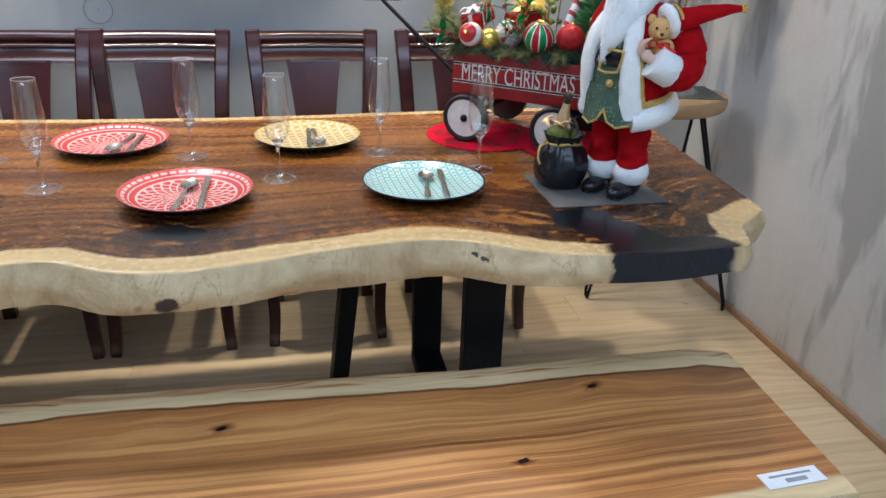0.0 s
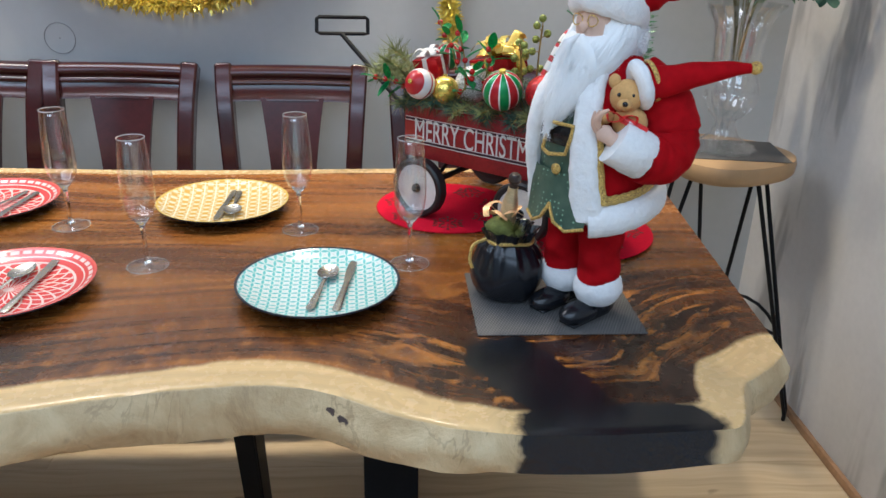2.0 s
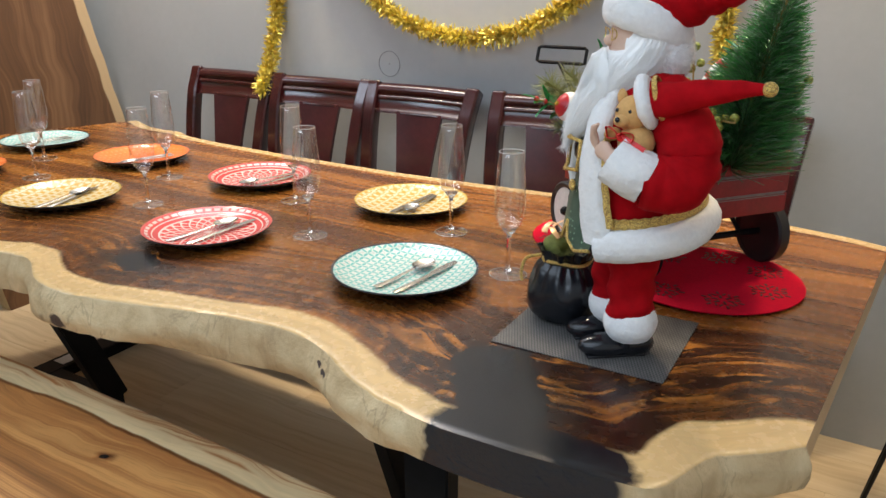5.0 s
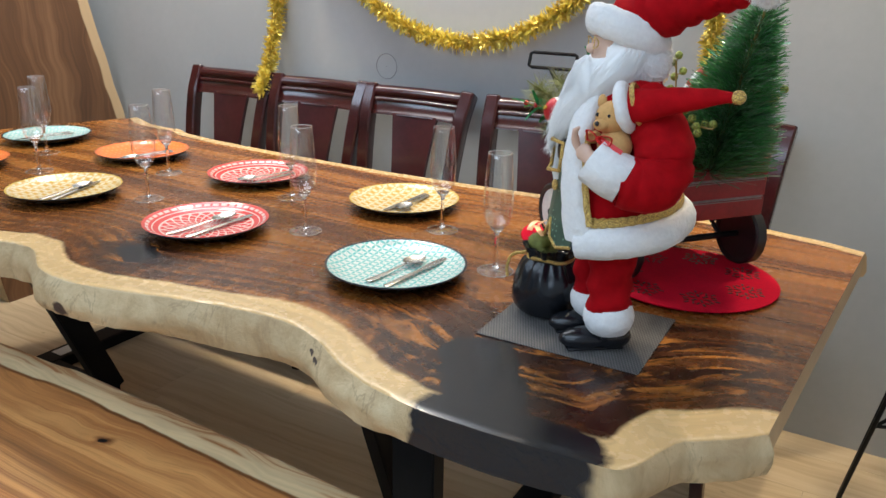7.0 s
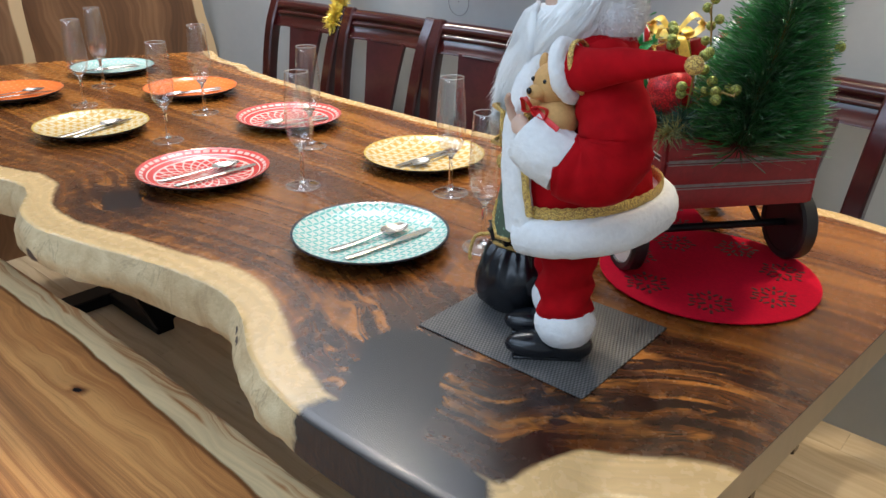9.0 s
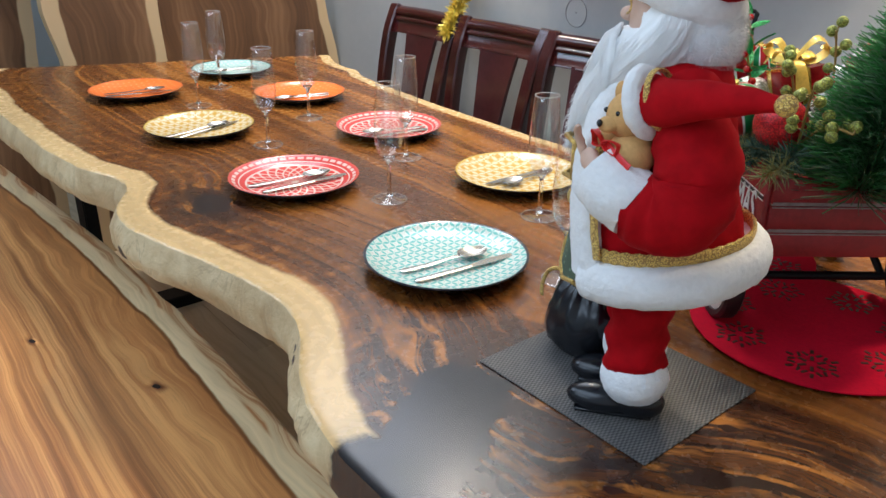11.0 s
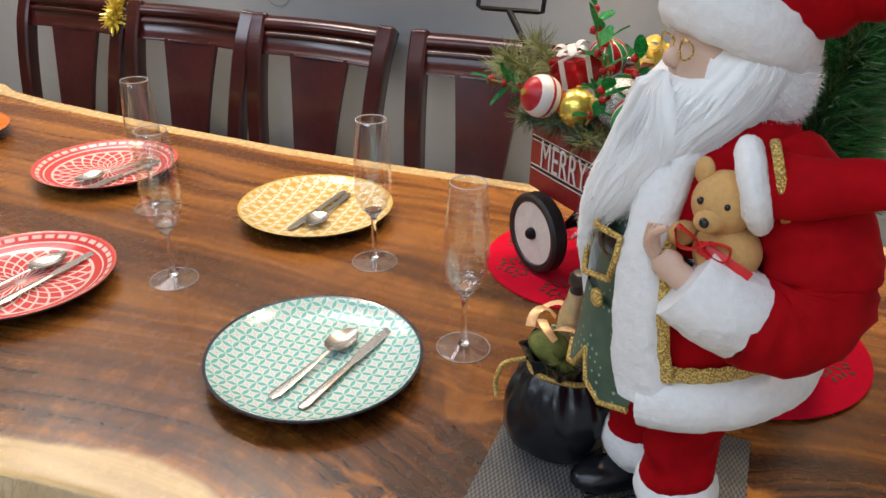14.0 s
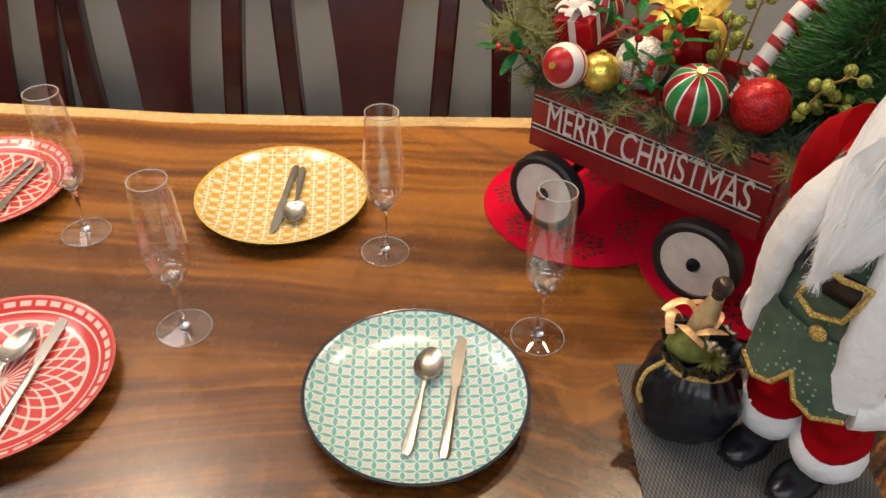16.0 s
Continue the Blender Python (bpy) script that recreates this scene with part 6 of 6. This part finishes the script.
berries((0.300, 1.905, 1.03), (0.285, 1.865, 1.120), 8, 1)
berries((0.345, 1.830, 1.02), (0.432, 1.772, 1.062), 9, 2)
berries((0.330, 1.930, 1.04), (0.330, 1.900, 1.150), 7, 3)
berries((0.360, 1.800, 1.03), (0.385, 1.760, 1.110), 7, 4)
berries((0.450, 1.900, 1.02), (0.505, 1.890, 1.110), 7, 6)
SATIN_GOLD = simple("gold_satin_ribbon", (0.82, 0.56, 0.10), 0.34, 0.25, 0.25, 45)
bow = thing("gold_bow", "gold satin bow among the decorations", "bow", pose(0.268, 1.925, 1.098, 18, 0, 25))
bm = bmesh.new()
ball(bm, (0, 0, 0.004), (0.008, 0.007, 0.008), 12, 8)
part("knot", bm, SATIN_GOLD, bow)
for reach, high, turn in ((0.044, 0.034, 0.35), (0.040, 0.026, 2.7), (0.030, 0.020, 4.3)):
    bm = bmesh.new()
    out = Vector((math.cos(turn), math.sin(turn), 0))
    ring = curve_through([(0, 0, 0.002), out * reach * 0.6 + Vector((0, 0, high)), out * reach + Vector((0, 0, high * 0.55)), out * reach * 0.6 + Vector((0, 0, 0.002)), (0, 0, 0.002)], 6)
    sweep(bm, ring, [(0.004 + 0.0065 * math.sin(math.pi * k / (len(ring) - 1)), 0.0006) for k in range(len(ring))], 8)
    part("bow_loop", bm, SATIN_GOLD, bow)
for reach, drop, turn in ((0.050, -0.022, 5.2), (0.046, -0.014, 1.7)):
    bm = bmesh.new()
    out = Vector((math.cos(turn), math.sin(turn), 0))
    tail = curve_through([(0, 0, 0.004), out * reach * 0.5 + Vector((0, 0, 0.010)), out * reach + Vector((0, 0, drop))], 6)
    sweep(bm, tail, [(0.004 + 0.006 * k / (len(tail) - 1), 0.0006) for k in range(len(tail))], 8)
    part("ribbon_tail", bm, SATIN_GOLD, bow)


def small_tree():
    rnd = random.Random(21)
    base, top = Vector((0.412, 1.872, 0.955)), Vector((0.480, 1.850, 1.290))
    t = thing("christmas_tree", "small green bristle Christmas tree standing in the wagon", "christmas tree", Matrix.Translation(base))
    ax = top - base
    bm = bmesh.new()
    sweep(bm, [(0, 0, 0), ax * 0.5, ax], [0.006, 0.004, 0.0015], 8)
    part("trunk", bm, TWIG, t)
    bm = bmesh.new()
    n_ax = ax.normalized()
    for _ in range(11000):
        s = 1 - math.sqrt(rnd.random())
        a = rnd.uniform(0, 2 * math.pi)
        d = (Vector((math.cos(a), math.sin(a), 0)) + n_ax * rnd.uniform(0.05, 0.75)).normalized()
        k = (0.098 * (1 - s) ** 0.8 + 0.012) * rnd.uniform(0.55, 1.12)
        p = ax * (0.02 + 0.98 * s)
        w = d.cross(Vector((rnd.gauss(0, 1), rnd.gauss(0, 1), rnd.gauss(0, 1)))).normalized() * 0.00075
        q = p + d * k * 0.3
        e = p + d * k + Vector((rnd.gauss(0, 0.003), rnd.gauss(0, 0.003), rnd.gauss(0, 0.003)))
        # a third of the bristles take the paler colour in place of glints
        bm.faces.new([bm.verts.new(c) for c in (q - w, q + w, e + w * 0.8, e - w * 0.8)]).material_index = 1 if rnd.random() < 0.33 else 0
    part("bristles", bm, [TINSEL_GREEN, TINSEL_SPARKLE], t, "dense green bristles, a third coloured paler as sparkle", smooth=0)


small_tree()


# ---- gold tinsel on the wall ----
TINSEL_GOLD = simple("gold_tinsel_strip", (0.95, 0.66, 0.13), 0.30, 0.45, 0.35, 25)


def tinsel(name, pts, radius, count, seed):
    rnd = random.Random(seed)
    path = curve_through(pts, 10)
    t = thing(name, "shaggy gold foil tinsel garland hung on the grey wall", "tinsel garland", Matrix.Translation(path[0]), "tinsel on the wall")
    o = path[0].copy()
    path = [p - o for p in path]
    bm = bmesh.new()
    sweep(bm, path, 0.003, 6)
    part("cord", bm, GOLD_FOIL, t)
    bm = bmesh.new()
    for _ in range(count):
        q = rnd.random() * (len(path) - 1)
        i = min(int(q), len(path) - 2)
        p = path[i].lerp(path[i + 1], q - i)
        d = Vector((rnd.gauss(0, 1), rnd.gauss(0, 1), rnd.gauss(0, 1))).normalized()
        s = d.cross(Vector((rnd.gauss(0, 1), rnd.gauss(0, 1), rnd.gauss(0, 1)))).normalized() * rnd.uniform(0.0020, 0.0046)
        n = s.cross(d).normalized()
        k = radius * rnd.uniform(0.6, 1.25)
        m = p + d * k * 0.6 + n * rnd.uniform(-0.004, 0.004)
        e = p + d * k + n * rnd.uniform(-0.009, 0.009)
        v = [bm.verts.new(c) for c in (p - s * 0.5, p + s * 0.5, m + s, m - s, e + s * 0.25, e - s * 0.25)]
        bm.faces.new(v[:4])
        bm.faces.new((v[3], v[2], v[4], v[5]))
    tagged(part("foil_fringe", bm, TINSEL_GOLD, t, "shiny gold foil fringe", smooth=0), kind="stuff")


YT = 2.752
tinsel("tinsel_garland", [(-1.345, YT, 1.62), (-1.355, YT, 1.30), (-1.362, YT, 1.14), (-1.364, 2.70, 0.97), (-1.364, 2.648, 0.872)], 0.036, 2500, 31)
tinsel("tinsel_garland", [(-1.30, YT, 1.60), (-1.12, YT, 1.38), (-0.985, YT, 1.245), (-0.86, YT, 1.155), (-0.72, YT, 1.102), (-0.55, YT, 1.085), (-0.40, YT, 1.112), (-0.27, YT, 1.172), (-0.17, YT, 1.245), (0.00, YT, 1.42), (0.10, YT, 1.58)], 0.036, 4800, 32)
tinsel("tinsel_garland", [(0.21, YT, 1.62), (0.208, YT, 1.30), (0.210, YT, 1.12), (0.216, YT, 0.99)], 0.034, 2000, 33)


# ---- side stool with vase ----
STOOL_WOOD = live_edge_wood("stool_wood", (0.12, 0.055, 0.025), (0.30, 0.16, 0.07), (0.42, 0.24, 0.11), (0.50, 0.32, 0.16), 0.4, 0.02, [], 0.02)
stool = thing("side_stool", "round wooden stool with black hairpin legs", "stool", Matrix.Translation((0.948, 2.452, 0)))
bm = bmesh.new()
prof = [(0, 0.770), (0.90, 0.770), (0.975, 0.766), (1.0, 0.752), (0.985, 0.728), (0.93, 0.718), (0, 0.718)]
k = 56
rings = []
for r, h in prof:
    rings.append([bm.verts.new((0, 0, h))] if r == 0 else [bm.verts.new((r * (0.170 + 0.012 * math.cos(3 * a + 0.4)) * math.cos(a), r * (0.170 + 0.012 * math.cos(3 * a + 0.4)) * math.sin(a) * 1.04, h)) for a in np.linspace(0, 2 * math.pi, k + 1)[:-1]])
for p, q in zip(rings, rings[1:]):
    for j in range(k):
        f = [p[j % len(p)], p[(j + 1) % k % len(p)], q[(j + 1) % k % len(q)], q[j % len(q)]]
        f = [v for i, v in enumerate(f) if v not in f[:i]]
        bm.faces.new(f)
part("top", bm, STOOL_WOOD, stool, "pale brown wooden top")
feet = [(0.245, -0.145), (-0.215, 0.02), (0.12, 0.20)]
for fx, fy in feet:
    a = math.atan2(fy, fx)
    bm = bmesh.new()
    t = Vector((-math.sin(a), math.cos(a), 0))
    c = Vector((math.cos(a), math.sin(a), 0))
    foot = Vector((fx, fy, 0.006))
    pts = [c * 0.10 + t * 0.075 + Vector((0, 0, 0.718)), foot + t * 0.016 + Vector((0, 0, 0.02)), foot + t * 0.009, foot - t * 0.009, foot - t * 0.016 + Vector((0, 0, 0.02)), c * 0.10 - t * 0.075 + Vector((0, 0, 0.718))]
    sweep(bm, pts, 0.0058, 8, up=c)
    part("hairpin_leg", bm, BLACK_STEEL, stool, "bent black steel rod")
bm = bmesh.new()
ring = [Vector((fx * 0.80, fy * 0.80, 0.26)) for fx, fy in feet]
hoop = []
for i in range(3):
    p, q = ring[i], ring[(i + 1) % 3]
    for s in np.linspace(0, 1, 8)[:-1]:
        m = p.lerp(q, s)
        hoop.append(m + m.normalized() * 0.05 * math.sin(math.pi * s))
sweep(bm, hoop, 0.005, 8, closed=True)
part("foot_ring", bm, BLACK_STEEL, stool, "black steel rod ring")
bm = bmesh.new()
box(bm, (0, 0, 0.0011), (0.265, 0.200, 0.002), bevel=0.0006)
ob = link_mesh("placemat", bm, WOVEN)
ob.matrix_world = pose(0.955, 2.445, 0.7702, 0, 0, -8)
tagged(ob, "dark woven placemat on the stool", "placemat")


def vase_shape():
    v = thing("glass_vase", "tall fluted clear glass vase on a stool", "vase", pose(0.937, 2.462, 0.7724))
    bm = bmesh.new()
    turned(bm, [(0, 0.0), (0.086, 0.0), (0.087, 0.006), (0.060, 0.016), (0.034, 0.040), (0.026, 0.066), (0.030, 0.080)], 48)
    for q in bm.verts:
        a = math.atan2(q.co.y, q.co.x)
        f = 1 + 0.06 * math.cos(12 * a)
        q.co.x, q.co.y = q.co.x * f, q.co.y * f
    part("foot", bm, CUT_GLASS, v)
    bm = bmesh.new()
    turned(bm, [(0.030, 0.080), (0.052, 0.100), (0.068, 0.130), (0.070, 0.160), (0.060, 0.190), (0.052, 0.205)], 60)
    for q in bm.verts:
        a = math.atan2(q.co.y, q.co.x)
        f = 1 + 0.04 * math.cos(12 * a)
        q.co.x, q.co.y = q.co.x * f, q.co.y * f
    part("bulb", bm, CUT_GLASS, v)
    bm = bmesh.new()
    turned(bm, [(0.052, 0.205), (0.058, 0.22), (0.060, 0.27), (0.066, 0.32), (0.082, 0.355), (0.098, 0.372), (0.096, 0.373), (0.080, 0.352), (0.064, 0.32), (0.057, 0.27), (0.054, 0.22), (0, 0.208)], 72)
    for q in bm.verts:
        a = math.atan2(q.co.y, q.co.x)
        f = 1 + 0.06 * math.cos(18 * a)
        q.co.x, q.co.y = q.co.x * f, q.co.y * f
    part("cup", bm, CUT_GLASS, v, "fluted cup")


vase_shape()
EUCA = simple("eucalyptus_leaf", (0.085, 0.17, 0.105), 0.55, 0, 0.4, 20)
EUCA_PALE = simple("pale_eucalyptus_leaf", (0.24, 0.33, 0.24), 0.6, 0, 0.3, 20)
STALK = simple("leaf_stalk", (0.16, 0.15, 0.07), 0.7)


def leaf_plane(bm, base, out, length, width, mi=0):
    sd = out.cross(Vector((0, 0, 1)))
    if sd.length < 1e-3:
        sd = Vector((1, 0, 0))
    sd.normalize()
    nv = sd.cross(out)
    rows = []
    for k in range(5):
        s = k / 4
        w = width * math.sin(math.pi * (0.08 + 0.84 * s))
        c = base + out * (length * s) - nv * (length * 0.18 * s * s)
        rows.append([bm.verts.new(c - sd * w), bm.verts.new(c + nv * -0.1 * w), bm.verts.new(c + sd * w)])
    for p, q in zip(rows, rows[1:]):
        for a, b in ((0, 1), (1, 2)):
            f = bm.faces.new((p[a], p[b], q[b], q[a]))
            f.material_index = mi


def bouquet():
    rnd = random.Random(17)
    b = thing("eucalyptus_bunch", "bunch of grey-green artificial eucalyptus in the vase", "foliage", pose(0.937, 2.462, 0.985))
    for i in range(22):
        a = rnd.uniform(0, 2 * math.pi)
        reach = rnd.uniform(0.10, 0.27)
        rise = rnd.uniform(0.22, 0.46)
        droop = 0.0 if i > 7 else rnd.uniform(0.02, 0.14)
        tipp = Vector((reach * math.cos(a), reach * math.sin(a) * 0.85, rise - droop))
        if tipp.x > 0.24:
            tipp.x = 0.24
        path = curve_through([(0.004 * math.cos(a), 0.004 * math.sin(a), 0.0), (0.03 * math.cos(a), 0.03 * math.sin(a), 0.17), tipp * 0.62 + Vector((0, 0, 0.09)), tipp], 5)
        bm = bmesh.new()
        sweep(bm, path, 0.0017, 5)
        part("stalk", bm, STALK, b)
        bm = bmesh.new()
        for k in range(6, len(path)):
            ax = (path[k] - path[k - 1]).normalized()
            for s in (-1, 1, 0.3):
                o = (ax * 0.5 + ax.orthogonal() * s + Vector((rnd.uniform(-0.6, 0.6), rnd.uniform(-0.6, 0.6), rnd.uniform(-0.3, 0.6)))).normalized()
                leaf_plane(bm, path[k], o, rnd.uniform(0.026, 0.042), rnd.uniform(0.010, 0.016))
        part("leaves", bm, EUCA_PALE if i % 3 == 0 else EUCA, b, "rounded grey-green leaves")


bouquet()

# ---- jar on the floor behind the stool ----
PLASTIC_WHITE = simple("white_plastic", (0.78, 0.79, 0.80), 0.4)
jar = thing("plastic_jar", "clear plastic jar with white screw lid on the floor", "jar", pose(1.135, 2.700, 0))
bm = bmesh.new()
turned(bm, [(0, 0.001), (0.048, 0.001), (0.054, 0.010), (0.055, 0.100), (0.046, 0.118), (0.036, 0.124), (0.036, 0.130)], 36)
part("body", bm, GLASS, jar)
bm = bmesh.new()
turned(bm, [(0.040, 0.124), (0.041, 0.126), (0.041, 0.152), (0.037, 0.156), (0, 0.156)], 36)
part("lid", bm, PLASTIC_WHITE, jar, "white screw lid")
bm = bmesh.new()
sweep(bm, curve_through([(-0.025, 0, 0.155), (-0.020, 0, 0.176), (0.010, 0, 0.180), (0.025, 0, 0.156)], 5), (0.007, 0.002), 8)
part("strap", bm, PLASTIC_WHITE, jar, "white carrying strap")
bm = bmesh.new()
turned(bm, [(0.0556, 0.030), (0.0558, 0.031), (0.0558, 0.072), (0.0556, 0.073)], 36)
part("label", bm, PAPER, jar, "plain white label")


# ---- standing slabs at the far end ----
def standing_slab(y0, y1, x, lean, seed, h, pale_left=True):
    """An upright sawn slab with wavy pale edges, leaning a little."""
    rnd = random.Random(seed)
    ob = thing("wood_slab", "tall brown wooden slab with pale live edges standing upright", "wood slab", Matrix.Translation((x, (y0 + y1) / 2, 0)), "slabs along the far side")
    bm = bmesh.new()
    le = bm.verts.layers.float.new("edge_front")
    half = (y1 - y0) / 2
    grid = []
    ny, nz = 24, 40
    for face in (0, 1):
        sheet = []
        for k in range(nz + 1):
            z = h * k / nz
            a = -half + 0.05 * noise.noise(Vector((z * 1.1, seed, 0))) + 0.012 * noise.noise(Vector((z * 6, seed, 1))) + lean * (z - 0.9)
            b = half + 0.05 * noise.noise(Vector((z * 1.1, seed + 9, 0))) + 0.012 * noise.noise(Vector((z * 6, seed + 9, 1))) + lean * (z - 0.9)
            row = []
            for j in range(ny + 1):
                s = j / ny
                y = a + (b - a) * s
                v = bm.verts.new((-0.06 * z + (0.0 if face == 0 else -0.06), y, z))
                v[le] = min(y - a if pale_left else 1.0, b - y)
                row.append(v)
            sheet.append(row)
        grid.append(sheet)
    for face, sheet in enumerate(grid):
        for p, q in zip(sheet, sheet[1:]):
            for j in range(ny):
                bm.faces.new((p[j], p[j + 1], q[j + 1], q[j]))
    f0, f1 = grid
    for k in range(nz):
        for j in (0, ny):
            f = bm.faces.new((f0[k][j], f0[k + 1][j], f1[k + 1][j], f1[k][j]))
            f.material_index = 1
    for k in (0, nz):
        for j in range(ny):
            f = bm.faces.new((f0[k][j], f0[k][j + 1], f1[k][j + 1], f1[k][j]))
            f.material_index = 1
    part("board", bm, [SLAB_WOOD, EDGE_WOOD], ob, "figured brown wood")


standing_slab(1.96, 2.725, -2.28, -0.15, 3, 2.3, False)
standing_slab(1.566, 1.964, -2.215, -0.03, 5, 2.3)
standing_slab(0.979, 1.563, -2.40, 0.02, 8, 2.2, False)
standing_slab(0.36, 0.939, -2.45, -0.02, 11, 2.2)


# ---- floor planks ----
rnd = random.Random(2)
PW, PL = 0.19, 1.22
mesh_cache = {}
y = FRONT_Y
while y < WALL_Y - 0.001:
    w = min(PW, WALL_Y - y)
    x = LEFT_X - rnd.uniform(0, PL)
    while x < WALL_X:
        a, b = max(x, LEFT_X), min(x + PL, WALL_X)
        if b - a > 0.02:
            key = (round(b - a, 3), round(w, 3))
            if key not in mesh_cache:
                bm = bmesh.new()
                L, W = b - a - 0.0004, w - 0.0004
                hi = [bm.verts.new((sx * (L / 2 - 0.0003), sy * (W / 2 - 0.0003), 0.0)) for sx, sy in ((-1, -1), (1, -1), (1, 1), (-1, 1))]
                lo = [bm.verts.new((sx * L / 2, sy * W / 2, -0.012)) for sx, sy in ((-1, -1), (1, -1), (1, 1), (-1, 1))]
                bm.faces.new(hi)
                for i in range(4):
                    bm.faces.new((lo[i], lo[(i + 1) % 4], hi[(i + 1) % 4], hi[i]))
                me = bpy.data.meshes.new("plank")
                bm.to_mesh(me)
                bm.free()
                me.materials.append(OAK)
                mesh_cache[key] = me
            pl = new("plank", mesh_cache[key])
            pl.location = ((a + b) / 2, y + w / 2, 0)
            pl.parent = floor
        x += PL
    y += PW
